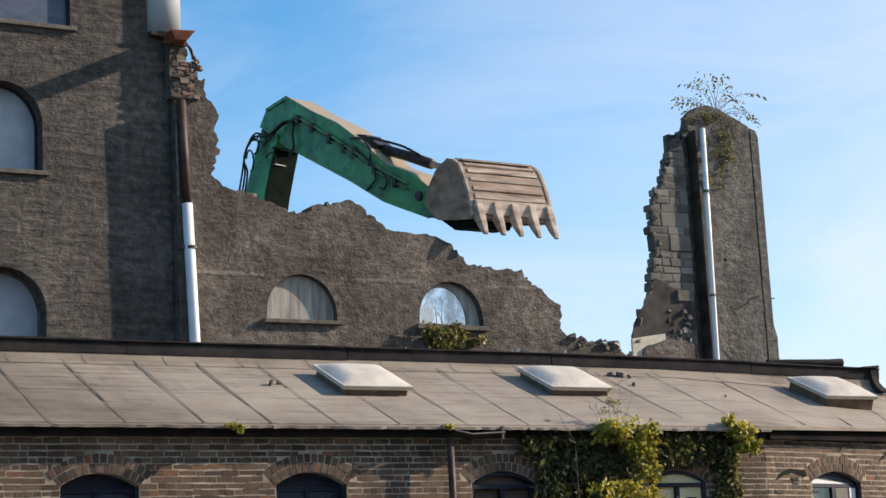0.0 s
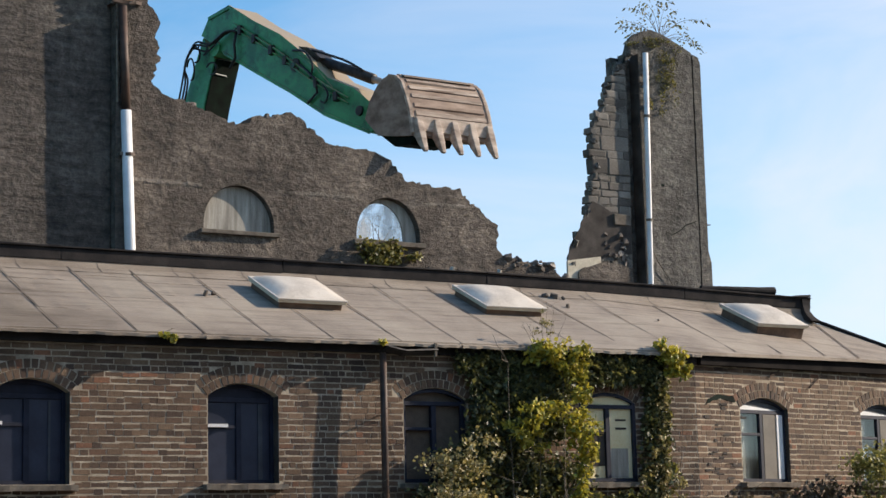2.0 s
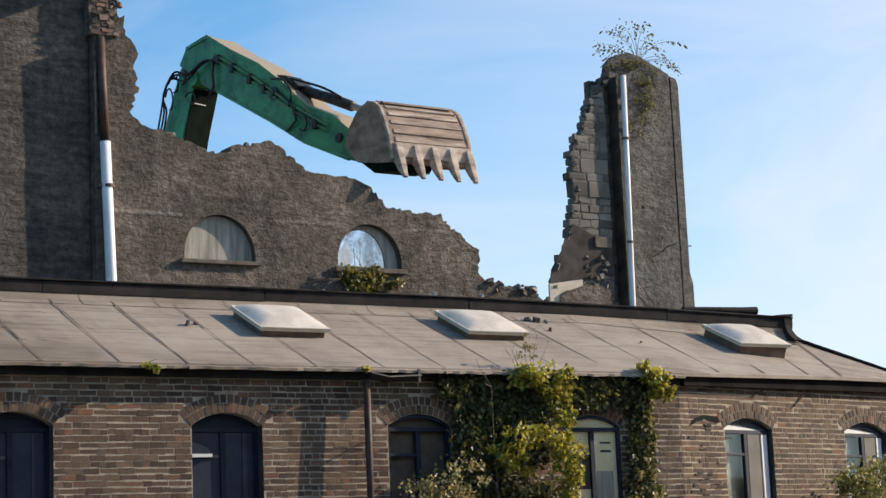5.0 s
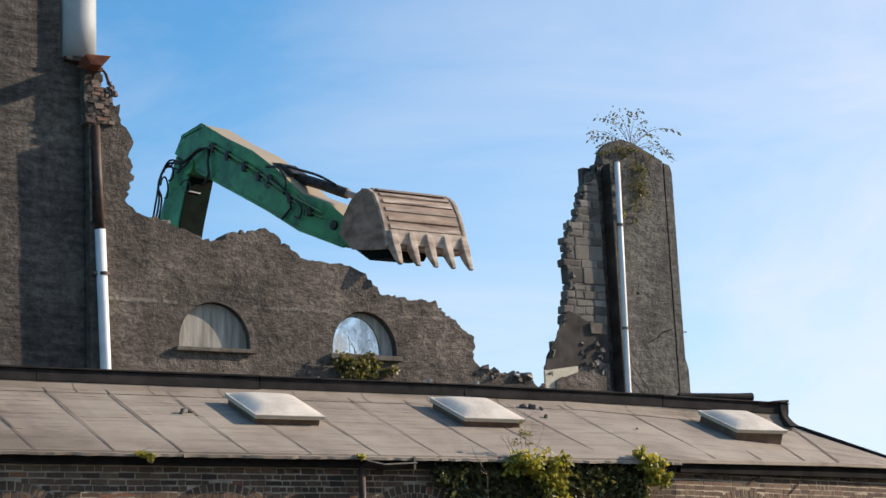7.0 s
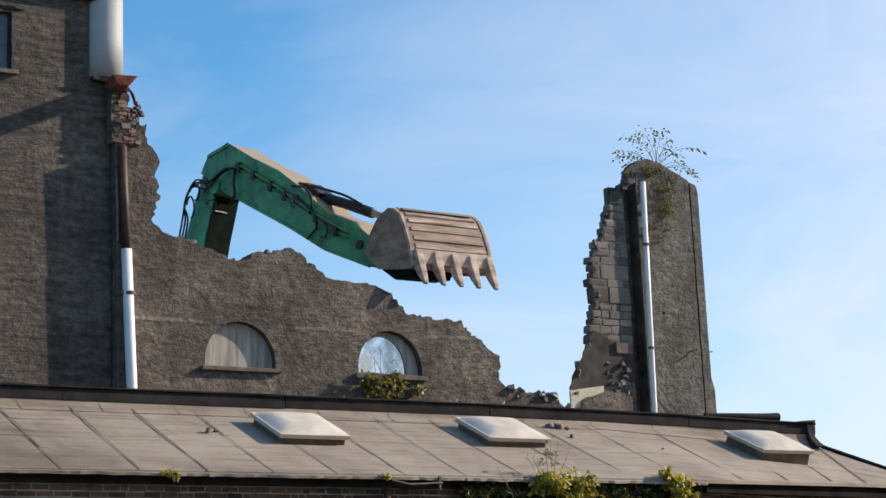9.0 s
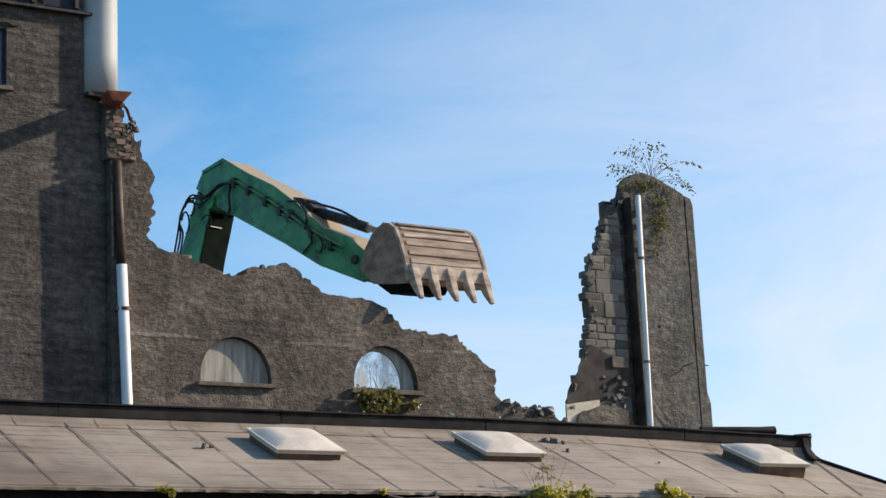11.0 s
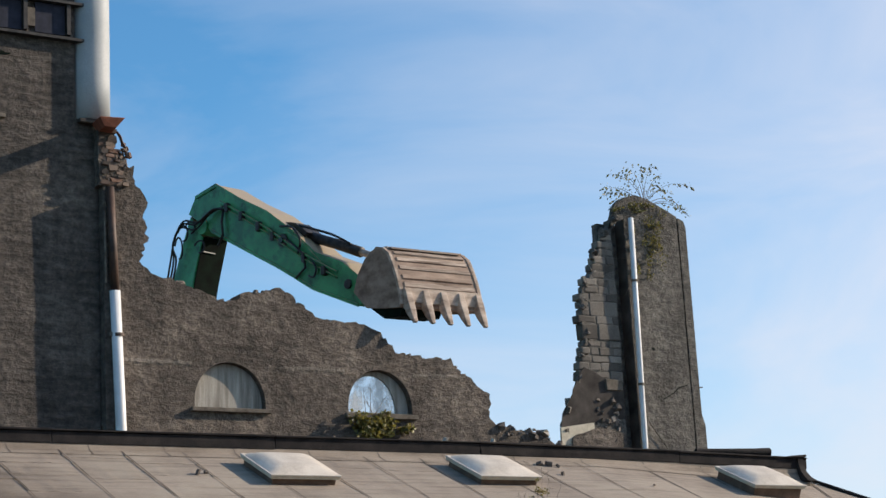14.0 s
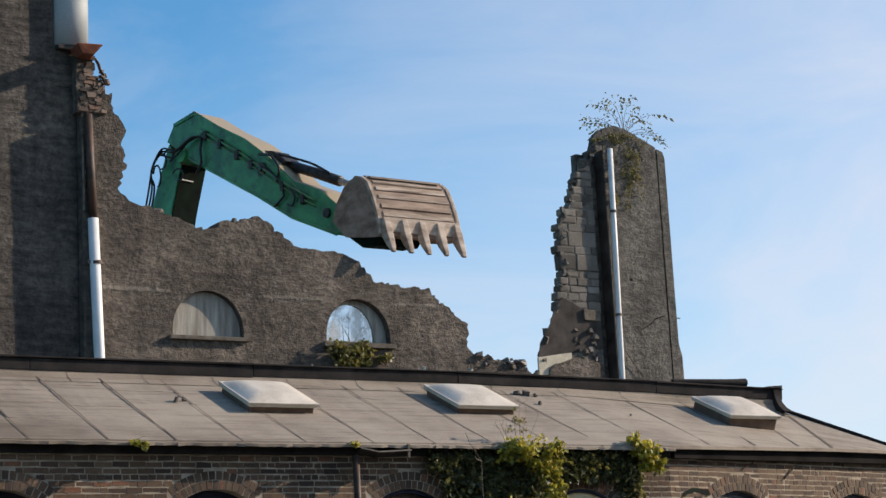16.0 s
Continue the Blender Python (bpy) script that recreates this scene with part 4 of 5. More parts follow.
# ---- rooflights ----
light = thing("skylight", Matrix(), "white hipped plastic rooflight on a brown curb", "skylight", "rooflights on the felt roof")
LW, LD = 1.04, 1.02
part("curb", Geo().box(0.05, LW - 0.05, 0.05, LD - 0.05, -0.10, 0.095), M_CURB, light, "brown upstand", bevel=0.008)
flat_on = Matrix(((1, 0, 0, 0), (0, 0, 1, 0), (0, 1, 0, 0.085), (0, 0, 0, 1)))
part("frame", slab([(0.01, 0.01), (LW - 0.01, 0.01), (LW - 0.01, LD - 0.01), (0.01, LD - 0.01)], [[(0.09, 0.09), (LW - 0.09, 0.09), (LW - 0.09, LD - 0.09), (0.09, LD - 0.09)]], 0.0, 0.035), M_CREAM, light, "cream rim", flat_on, 0.006)
part("flange", slab([(0.0, 0.0), (LW, 0.0), (LW, LD), (0.0, LD)], [[(0.08, 0.08), (LW - 0.08, 0.08), (LW - 0.08, LD - 0.08), (0.08, LD - 0.08)]], 0.037, 0.062), M_DOME, light, "pale plastic flange", flat_on, 0.006)
g = Geo()
n = 14
vs = []
for j in range(n + 1):
    for i in range(n + 1):
        u, v = 2 * i / n - 1, 2 * j / n - 1
        hip = min(1.0, (1 - max(abs(u), abs(v))) * 2.6)
        soft_hip = hip * (1.25 - 0.25 * hip)
        vs.append((LW / 2 + u * (LW / 2 - 0.02), LD / 2 + v * (LD / 2 - 0.02), 0.146 + 0.065 * soft_hip + 0.03 * (1 - u * u) * (1 - v * v)))
g.add(vs, [(j * (n + 1) + i, j * (n + 1) + i + 1, (j + 1) * (n + 1) + i + 1, (j + 1) * (n + 1) + i) for j in range(n) for i in range(n)])
part("dome", g, M_DOME, light, "white plastic dome", smooth=True)
tilt = math.degrees(math.atan(SLOPE))


def on_roof(x, y):
    return pose(x, y, EAVES + SLOPE * (y + 0.2) + 0.012, tilt)


for x, y, drop in ((14.43, 1.07, 0.0), (19.43, 1.12, 0.07)):
    copy_thing(light, pose(0, 0, -drop) @ on_roof(x, y))
light.matrix_basis = on_roof(11.1, 0.93)

# ---- rainwater pipes ----
pipe = thing("drainpipe", pose(12.2, 8.93, 0), "rainwater pipe, rusty brown above and white below", "drainpipe")
part("lower_pipe", Geo().tube([(12.25, 8.93, 0.0), (12.26, 8.93, 6.7), (12.18, 8.93, 9.16)], 0.095, 14), M_WHITE, pipe, "white painted length", smooth=True)
part("upper_pipe", Geo().tube([(12.18, 8.92, 9.12), (12.11, 8.92, 11.02)], 0.075, 12), M_BROWN, pipe, "rusty brown length", smooth=True)
part("joint", Geo().tube([(12.225, 8.93, 8.35), (12.222, 8.93, 8.41)], 0.108, 14), M_BROWN, pipe)
part("bracket", Geo().box(12.06, 12.2, 8.9, 9.02, 8.36, 8.42), M_SILL, pipe)
part("conduit", Geo().tube([(12.03, 8.96, 9.3), (12.02, 8.96, 10.6)], 0.022, 8), M_SILL, pipe, "thin pale conduit")
pipe = thing("drainpipe", pose(23.43, 8.86, 0), "white rainwater pipe on the ruined pillar", "drainpipe")
part("pipe", Geo().tube([(23.33, 8.87, 0.0), (23.355, 8.87, 6.7), (23.40, 8.87, 9.0), (23.45, 8.87, 11.45)], 0.058, 14), M_WHITE, pipe, smooth=True)
for z in (7.95, 10.1):
    part("collar", Geo().tube([(23.38 + (z - 8) * 0.021, 8.87, z), (23.381 + (z - 8) * 0.021, 8.87, z + 0.05)], 0.074, 12), M_SILL, pipe)
pipe = thing("drainpipe", pose(12.06, -0.2, 0), "thin dark rusty downpipe on the brick wall", "drainpipe")
part("pipe", Geo().tube([(12.05, -0.235, 0.0), (12.065, -0.19, 3.2), (12.075, -0.17, 4.06)], 0.047, 12), M_BROWN, pipe, smooth=True)
for z in (2.3, 3.25):
    part("clip", Geo().box(12.055, 12.075, -0.22, 0.0, z, z + 0.012), M_BROWN, pipe)
gutter = thing("gutter_remnant", pose(12.4, -0.25, 4.1), "bent broken length of dark gutter under the eaves", "gutter")
g = Geo()
g.add([(12.1, -0.12, 4.10), (12.35, -0.14, 4.05), (12.85, -0.12, 4.07), (12.1, -0.28, 4.15), (12.35, -0.30, 4.10), (12.85, -0.27, 4.13)], [(0, 1, 4, 3), (1, 2, 5, 4)])
ob = part("trough", g, M_DARKSTEEL, gutter)
ob.modifiers.new("thick", "SOLIDIFY").thickness = 0.02
part("strap", Geo().box(12.80, 12.83, -0.27, -0.24, 4.02, 4.20), M_SILL, gutter)

# ---- flue and small things on roof and ridge ----
flue = thing("flue_pipe", pose(11.94, 9.34, 12.305), "wide grey metal flue standing at the tower corner", "flue")
part("flue_tube", Geo().tube([(11.935, 9.34, 12.305), (11.94, 9.34, 13.0), (11.945, 9.34, 14.0), (11.95, 9.34, 16.8)], 0.34, 40), M_FLUE, flue, smooth=True)
rolls = thing("felt_roll", pose(20.4, 2.45, 5.6), "rolled length of dark roofing felt lying on the ridge", "roofing felt")
part("roll", Geo().tube([(19.5, 2.52, RIDGE_Z + 0.18), (20.7, 2.46, RIDGE_Z + 0.185), (20.97, 2.45, RIDGE_Z + 0.186)], [0.04, 0.06, 0.075], 14), M_BITUMEN, rolls)
part("end", Geo().tube([(20.962, 2.45, RIDGE_Z + 0.186), (20.99, 2.45, RIDGE_Z + 0.186)], 0.05, 12), M_DARKSTEEL, rolls)
finial = thing("ridge_end_piece", pose(21.6, 2.5, 5.5), "upturned dark capping at the ridge end", "capping")
part("cap", Geo().add([(21.15, 2.27, 5.51), (21.62, 2.27, 5.515), (21.62, 2.72, 5.515), (21.15, 2.72, 5.51), (21.33, 2.30, 5.54), (21.65, 2.30, 5.565), (21.65, 2.7, 5.565), (21.33, 2.7, 5.54)],
                      [(0, 1, 5, 4), (1, 2, 6, 5), (2, 3, 7, 6), (3, 0, 4, 7), (4, 5, 6, 7), (3, 2, 1, 0)]), M_BITUMEN, finial, bevel=0.01)
sweep = []                          # felt swept down from the capping to the verge
for q, out, z in ((0.0, -0.02, 5.51), (0.25, -0.018, 5.38), (0.5, -0.01, 5.27), (0.75, 0.01, 5.18), (1.0, 0.05, 5.10)):
    y0 = 2.30 - 0.22 * q * q
    sweep += [(21.45, y0, z), (21.58 + out, y0, z), (21.60 + out, y0 + 0.05, z), (21.60 + out, 2.75, z), (21.45, 2.75, z)]
part("foot", Geo().add(sweep, [(5 * r + k, 5 * r + (k + 1) % 5, 5 * r + 5 + (k + 1) % 5, 5 * r + 5 + k) for r in range(4) for k in range(5)] + [(4, 3, 2, 1, 0), (20, 21, 22, 23, 24)]), M_BITUMEN, finial, "swept dark felt end")
rng = random.Random(21)
for x, y, s in ((10.27, 1.33, 0.13), (10.40, 1.38, 0.09), (16.31, 2.07, 0.15), (16.16, 2.1, 0.11), (16.45, 2.03, 0.09), (16.25, 1.63, 0.11), (14.98, 0.55, 0.06), (17.6, 1.2, 0.06)):
    g = Geo()
    chunk(g, (x, y, EAVES + SLOPE * (y + 0.2) + 0.012 + s * 0.22), s, rng)
    tagged(part("debris", g, M_RUBBLE, bevel=0.006), "small lump of broken masonry on the roof felt", "debris", "debris on the roof")
for x, s in ((14.36, 0.09), (14.77, 0.14), (14.88, 0.08), (15.6, 0.13), (12.9, 0.07), (10.2, 0.06)):
    g = Geo()
    chunk(g, (x, RIDGE_Y - 0.02, RIDGE_Z + 0.195 + s * 0.24), s, rng)
    tagged(part("stone_fragment", g, M_BOARD if s > 0.1 else M_RUBBLE, bevel=0.006), "pale stone fragment lying on the ridge capping", "debris", "stones on the ridge")

# ---- excavator reaching over the wall ----
digger = thing("excavator_arm", pose(19.3, 16.0, 0), "green excavator arm with a worn steel digging bucket", "excavator")
TH14 = radians(14)
BACK, ACROSS = Vector((-math.sin(TH14), math.cos(TH14), 0)), Vector((math.cos(TH14), math.sin(TH14), 0))
ORIGIN = Vector((17.95, 8.9, 0))


ALONG = Vector((0.9995, 0.03, 0))   # the bucket hangs square to the wall


def arm_part(name, geo, material, parent=digger, label="", bevel=0.0, smooth=False):
    wide = ALONG if parent.name.startswith("bucket") or name == "bucket" else ACROSS
    geo.v = [tuple(ORIGIN + wide * p + BACK * s + Vector((0, 0, z))) for p, s, z in geo.v]
    return part(name, geo, material, parent, label, None, bevel, smooth)


A0, A1 = 0.42, 1.17
stick = arm_part("stick", Geo().prism([(7.02, 12.70), (6.77, 13.03), (6.02, 13.14), (5.2, 12.62), (4.35, 12.15), (3.56, 11.56), (2.9, 10.98), (2.13, 10.62), (1.5, 10.12), (1.32, 9.75), (1.68, 9.62), (3.0, 10.22), (4.03, 10.87), (5.48, 11.70), (6.25, 12.15)], A0, A1),
                 M_GREEN, digger, "green stick with pale dust on its top", 0.02)
boom = arm_part("boom", Geo().prism([(7.0, 12.66), (7.25, 12.2), (7.66, 11.36), (8.6, 8.6), (10.8, 2.2), (11.2, 0.0), (10.0, 0.0), (9.8, 2.4), (7.75, 8.6), (6.95, 11.19), (6.6, 12.1)], A0 + 0.04, A1 - 0.04), M_GREEN, digger, "dark green boom rising from behind the wall", 0.02)
# extra black plate paints the arm's own shade on the boom
arm_part("boom_shade_plate", Geo().prism([(6.93, 11.17), (7.73, 8.6), (7.71, 8.6), (6.91, 11.17), (6.56, 12.1), (6.58, 12.1)], A0 + 0.05, A1 - 0.05), M_SHADE_BLACK, boom, "black plate added with the underside's shade in its colour")
arm_part("grab_bar", Geo().tube([(A0 + 0.08, 6.66, 11.80), (A0 + 0.42, 6.66, 11.79)], 0.013, 8), M_WHITE, boom, "pale bar across the boom")
rng = random.Random(9)
for dz, r in ((0.0, 0.024), (-0.11, 0.020)):   # hydraulic lines clipped along the side
    arm_part("hydraulic_line", Geo().tube([(A0 - 0.05, 5.85, 12.72 + dz), (A0 - 0.06, 5.2, 12.33 + dz), (A0 - 0.05, 4.4, 11.83 + dz), (A0 - 0.06, 3.6, 11.27 + dz), (A0 - 0.05, 2.9, 10.80 + dz), (A0 - 0.04, 2.25, 10.42 + dz)], r, 8), M_GREEN, stick, "green painted hydraulic line", smooth=True)
for s, z in ((5.62, 12.53), (5.15, 12.24), (4.6, 11.89), (4.15, 11.58), (3.2, 10.92), (2.6, 10.53)):
    arm_part("clamp", Geo().box(A0 - 0.10, A0 + 0.01, s - 0.055, s + 0.055, z - 0.10, z + 0.09, 0.012, rng), M_DARKSTEEL, stick, "", 0.012)
arm_part("top_flange", Geo().prism([(6.75, 13.05), (6.02, 13.17), (5.2, 12.65), (4.35, 12.18), (3.56, 11.59), (3.56, 11.52), (4.35, 12.10), (5.2, 12.57), (6.02, 13.08), (6.74, 12.98)], A0 - 0.03, A0 + 0.02), M_GREEN, stick, "", 0.008)
arm_part("bottom_flange", Geo().prism([(6.25, 12.13), (5.48, 11.68), (4.03, 10.85), (3.0, 10.20), (1.7, 9.61), (1.69, 9.67), (3.0, 10.27), (4.03, 10.92), (5.48, 11.75), (6.25, 12.2)], A0 - 0.025, A0 + 0.02), M_GREEN, stick, "", 0.008)
arm_part("side_plate", Geo().prism([(4.15, 11.62), (3.75, 11.62), (3.25, 11.25), (2.75, 10.75), (2.85, 10.5), (3.35, 10.72), (3.9, 11.12)], A0 - 0.02, A0 + 0.01), M_GREEN, stick, "welded reinforcing plate", 0.006)
arm_part("pivot", Geo().tube([(A0 - 0.06, 3.85, 11.42), (A1 + 0.06, 3.85, 11.42)], 0.14, 16), M_DARKSTEEL, stick, "greasy pivot pin", 0.01)
arm_part("pivot_nut", Geo().tube([(A0 - 0.10, 3.85, 11.42), (A0 - 0.05, 3.85, 11.42)], 0.06, 6), M_OILY, stick)
arm_part("pivot", Geo().tube([(A0 - 0.05, 1.95, 10.12), (A1 + 0.05, 1.95, 10.12)], 0.10, 14), M_DARKSTEEL, stick, "", 0.01)
arm_part("pivot", Geo().tube([(A0 - 0.05, 6.5, 12.3), (A1 + 0.05, 6.5, 12.3)], 0.17, 16), M_GREEN, stick, "", 0.01)
mid = (A0 + A1) / 2
arm_part("bucket_cylinder", Geo().tube([(mid, 3.9, 11.66), (mid, 2.7, 11.16), (mid, 1.95, 10.82)], 0.11, 14), M_DARKSTEEL, digger, "dark hydraulic cylinder", smooth=True)
arm_part("cylinder_mount", Geo().prism([(4.15, 11.92), (3.7, 11.80), (3.3, 11.5), (3.5, 11.4)], A0 + 0.16, A1 - 0.16), M_DARKSTEEL, digger, "", 0.015)
arm_part("cylinder_rod", Geo().tube([(mid, 1.97, 10.83), (mid, 1.12, 10.46)], 0.07, 12), M_WEAR, digger, "", smooth=True)
for p in (A0 + 0.02, A1 - 0.14):
    arm_part("link", Geo().prism([(1.22, 10.62), (1.02, 10.58), (0.9, 10.3), (1.0, 10.05), (1.15, 10.08), (1.12, 10.35)], p, p + 0.12), M_DARKSTEEL, digger, "", 0.015)
    arm_part("link", Geo().prism([(1.25, 10.62), (1.08, 10.66), (1.75, 9.98), (1.9, 10.04)], p + 0.01, p + 0.11), M_DARKSTEEL, digger, "", 0.012)
# bucket: rolled shell, side plates, wear bars, lip and five teeth
BW = 1.76
shell = [(1.0, 10.36), (0.82, 10.48), (0.62, 10.53), (0.44, 10.48), (0.30, 10.34), (0.19, 10.10), (0.10, 9.83), (0.05, 9.60), (0.03, 9.42), (0.01, 9.26)]
inner = [(s + 0.05, z - 0.035) for s, z in shell]
bucket = arm_part("bucket", Geo().prism(shell + list(reversed(inner)), 0.03, BW - 0.03), M_BUCKET, digger, "worn brown steel bucket shell", 0.004)
side = [(1.0, 10.37), (0.82, 10.49), (0.62, 10.54), (0.44, 10.49), (0.28, 10.35), (0.17, 10.10), (0.08, 9.83), (0.03, 9.60), (0.0, 9.3), (0.06, 9.24), (0.5, 9.30), (1.0, 9.40), (1.35, 9.78), (1.22, 10.10)]
for p in (-0.02, BW - 0.03):
    arm_part("side_plate", Geo().prism(side, p, p + 0.05), M_BUCKET, bucket, "scuffed side plate", 0.01)
    rim_in = [(s + 0.05, z - 0.03) for s, z in side[2:9]]
    arm_part("side_rim", Geo().prism(side[2:9] + list(reversed(rim_in)), p - 0.035 if p < 0 else p + 0.02, p + 0.03 if p < 0 else p + 0.085), M_WEAR, bucket, "polished rim", 0.006)
# darker steel than the shell, so the back looks shaded
arm_part("back_plate", Geo().prism([(1.22, 10.10), (1.35, 9.79), (1.0, 9.40), (0.97, 9.44), (1.30, 9.80), (1.18, 10.08), (0.98, 10.34), (1.0, 10.37)], 0.04, BW - 0.04), M_DARKSTEEL, bucket, "back of the bucket, its shade put into the dark colour")
# solid block added, black to imitate the shaded inside of the bucket
arm_part("bucket_mouth", Geo().prism([(1.0, 9.41), (0.62, 9.13), (0.2, 9.10), (0.08, 9.25), (0.3, 9.6), (0.9, 9.6)], 0.06, 0.95), M_SHADE_BLACK, bucket, "solid black block painted as the shaded hollow of the bucket")
rng = random.Random(33)
walls = [(0.60, 10.535), (0.44, 10.485), (0.30, 10.345), (0.19, 10.105), (0.10, 9.835), (0.06, 9.64)]
for k in range(7):
    f = (k + 0.25) / 7 * 5
    i = min(int(f), 4)
    a, b = Vector(walls[i]), Vector(walls[i + 1])
    p, d = a.lerp(b, f - i), (b - a).normalized()
    o = Vector((d.y, -d.x)).normalized()
    wdt, th = rng.uniform(0.085, 0.115), rng.uniform(0.018, 0.03)
    q = [p + o * -0.004, p + d * wdt + o * -0.004, p + d * (wdt - 0.012) + o * th, p + d * 0.012 + o * th]
    arm_part("wear_bar", Geo().prism([tuple(v) for v in q], 0.07 + rng.uniform(0, 0.02), BW - 0.07 - rng.uniform(0, 0.03)), M_BAR if k != 5 else M_BUCKET, bucket, "", 0.003)
arm_part("lip", Geo().prism([(-0.02, 9.62), (0.02, 9.62), (0.03, 9.33), (-0.03, 9.33)], 0.02, BW - 0.02), M_WEAR, bucket, "scraped cutting lip", 0.008)
for k in range(5):
    c = 0.08 + (BW - 0.16) * k / 4
    g = Geo()
    g.add([(c - 0.06, -0.045, 9.58), (c + 0.06, -0.045, 9.58), (c + 0.06, 0.06, 9.56), (c - 0.06, 0.06, 9.56),
           (c - 0.075, -0.10, 9.38), (c + 0.075, -0.10, 9.38), (c + 0.075, 0.06, 9.30), (c - 0.075, 0.06, 9.30),
           (c - 0.06, -0.17, 9.12), (c + 0.06, -0.17, 9.12), (c + 0.06, -0.05, 9.08), (c - 0.06, -0.05, 9.08),
           (c - 0.04, -0.22, 8.92), (c + 0.04, -0.22, 8.92), (c + 0.04, -0.17, 8.90), (c - 0.04, -0.17, 8.90)],
          [(4 * r + k, 4 * r + (k + 1) % 4, 4 * r + 4 + (k + 1) % 4, 4 * r + 4 + k) for r in range(3) for k in range(4)] + [(3, 2, 1, 0), (12, 13, 14, 15)])
    arm_part("tooth", g, M_WEAR, bucket, "", 0.014)
# hoses looping round the joint
rng = random.Random(8)
def hose(pts, r=0.022):
    fine = []
    n = len(pts)
    for i in range(n - 1):   # Catmull-Rom through the points
        q0, q1, q2, q3 = (Vector(pts[max(i - 1, 0)]), Vector(pts[i]), Vector(pts[i + 1]), Vector(pts[min(i + 2, n - 1)]))
        for u in (0.0, 0.2, 0.4, 0.6, 0.8):
            fine.append(0.5 * (2 * q1 + (q2 - q0) * u + (2 * q0 - 5 * q1 + 4 * q2 - q3) * u * u + (3 * q1 - q0 - 3 * q2 + q3) * u ** 3))
    arm_part("hose", Geo().tube([tuple(v) for v in fine + [Vector(pts[-1])]], r, 8), M_RUBBER, digger, smooth=True)


for k in range(3):
    p = A0 - 0.06 - 0.03 * (k % 3)
    e = lambda v=0.05: rng.uniform(-v, v)
    hose([(p, 7.62 + 0.06 * k, 11.1), (p - 0.05, 7.38 + 0.05 * k + e(), 11.7), (p - 0.12, 7.32 - 0.05 * k + e(), 12.02 + 0.07 * k), (p - 0.12, 7.12 - 0.10 * k + e(), 12.38 + 0.05 * k),
          (p - 0.06, 6.62 - 0.08 * k + e(), 12.30 + 0.06 * k + e()), (p - 0.02, 6.2 - 0.1 * k, 12.50 + 0.03 * k), (p + 0.04, 5.78 - 0.04 * k, 12.60 - 0.05 * k)])
for s, z, w, h in ((7.12, 12.28, 0.15, 0.17), (6.86, 12.36, 0.14, 0.13), (7.28, 11.98, 0.11, 0.24), (6.55, 11.86, 0.16, 0.13)):
    q0 = rng.uniform(0, 1)
    hose([(A0 - 0.11 + 0.01 * q, s + w * math.cos(q0 + q * 0.8), z + h * math.sin(q0 + q * 0.8)) for q in range(7)], 0.02)
hose([(A0 - 0.04, 3.05, 10.9), (A0 - 0.10, 2.8, 10.62), (A0 - 0.08, 2.9, 10.45), (A0 - 0.03, 3.1, 10.52)], 0.02)
hose([(A0 - 0.02, 3.95, 11.75), (A0 - 0.09, 3.5, 11.62), (A0 - 0.10, 3.25, 11.30), (A0 - 0.04, 3.4, 11.05)], 0.024)
hose([(A0 + 0.2, 3.6, 11.72), (A0 + 0.22, 3.1, 11.52), (A0 + 0.24, 2.6, 11.30), (A0 + 0.28, 2.15, 11.02)], 0.026)
arm_part("hose", Geo().tube([(A0 - 0.05, 5.75, 12.5), (A0 - 0.08, 5.78, 12.25), (A0 - 0.08, 5.75, 11.95), (A0 - 0.06, 5.95, 11.75)], 0.03, 8), M_RUBBER, digger, smooth=True)
arm_part("hose", Geo().tube([(A0 - 0.03, 3.7, 11.4), (A0 - 0.09, 3.2, 11.0), (A0 - 0.07, 3.15, 10.7), (A0 - 0.03, 3.5, 10.55)], 0.026, 8), M_RUBBER, digger, smooth=True)

# ---- loose wire on the pillar ----
wire = thing("wire", pose(23.5, 8.9, 7.3), "thin loose wire hanging down the pillar face", "wire")
part("strand", Geo().tube([(23.46, 8.93, 7.42), (23.62, 8.95, 7.15), (23.85, 8.96, 6.88), (24.1, 8.97, 6.55)], 0.008, 5), M_SILL, wire)

# ---- neighbouring house far to the right ----
house = thing("distant_house", pose(43.2, 22.0, 0, 0, 0, -30), "distant house with a steep dark slate gable", "house")
spot = pose(43.2, 22.0, 0, 0, 0, -30)
part("wall", Geo().box(-2.6, 2.6, 0.2, 9, 0, 2.9), M_RENDER, house, "", spot)
g = Geo()
g.prism([(-2.8, 2.8), (0.0, 7.1), (2.8, 2.8)], 0, 9.3)
g.v = [(s, p, z) for p, s, z in g.v]
part("roof", g, M_SLATE, house, "steep dark slate roof", spot)
part("eaves_board", Geo().box(-2.8, 2.85, -0.08, -0.01, 2.66, 2.79), M_SILL, house, "", spot)
part("roof_window", Geo().box(0.35, 0.75, -0.04, -0.005, 4.2, 4.9), M_BLUEBOARD, house, "small pale roof window", spot)

# ---- plain row added unseen behind the camera: darkens pane mirrors and sky fill ----
row = thing("terrace", pose(0, -40, 0), "added unseen brick row that darkens reflections and cuts sky fill", "building")
part("wall", Geo().box(-45, 60, -46, -40, 0, 8.5), M_RENDER, row)
part("roof", Geo().add([(-45.3, -39.6, 8.5), (60.3, -39.6, 8.5), (60.3, -46.4, 8.5), (-45.3, -46.4, 8.5), (-45.3, -43, 11.2), (60.3, -43, 11.2)], [(0, 1, 5, 4), (1, 2, 5), (2, 3, 4, 5), (3, 0, 4), (3, 2, 1, 0)]), M_SLATE, row)


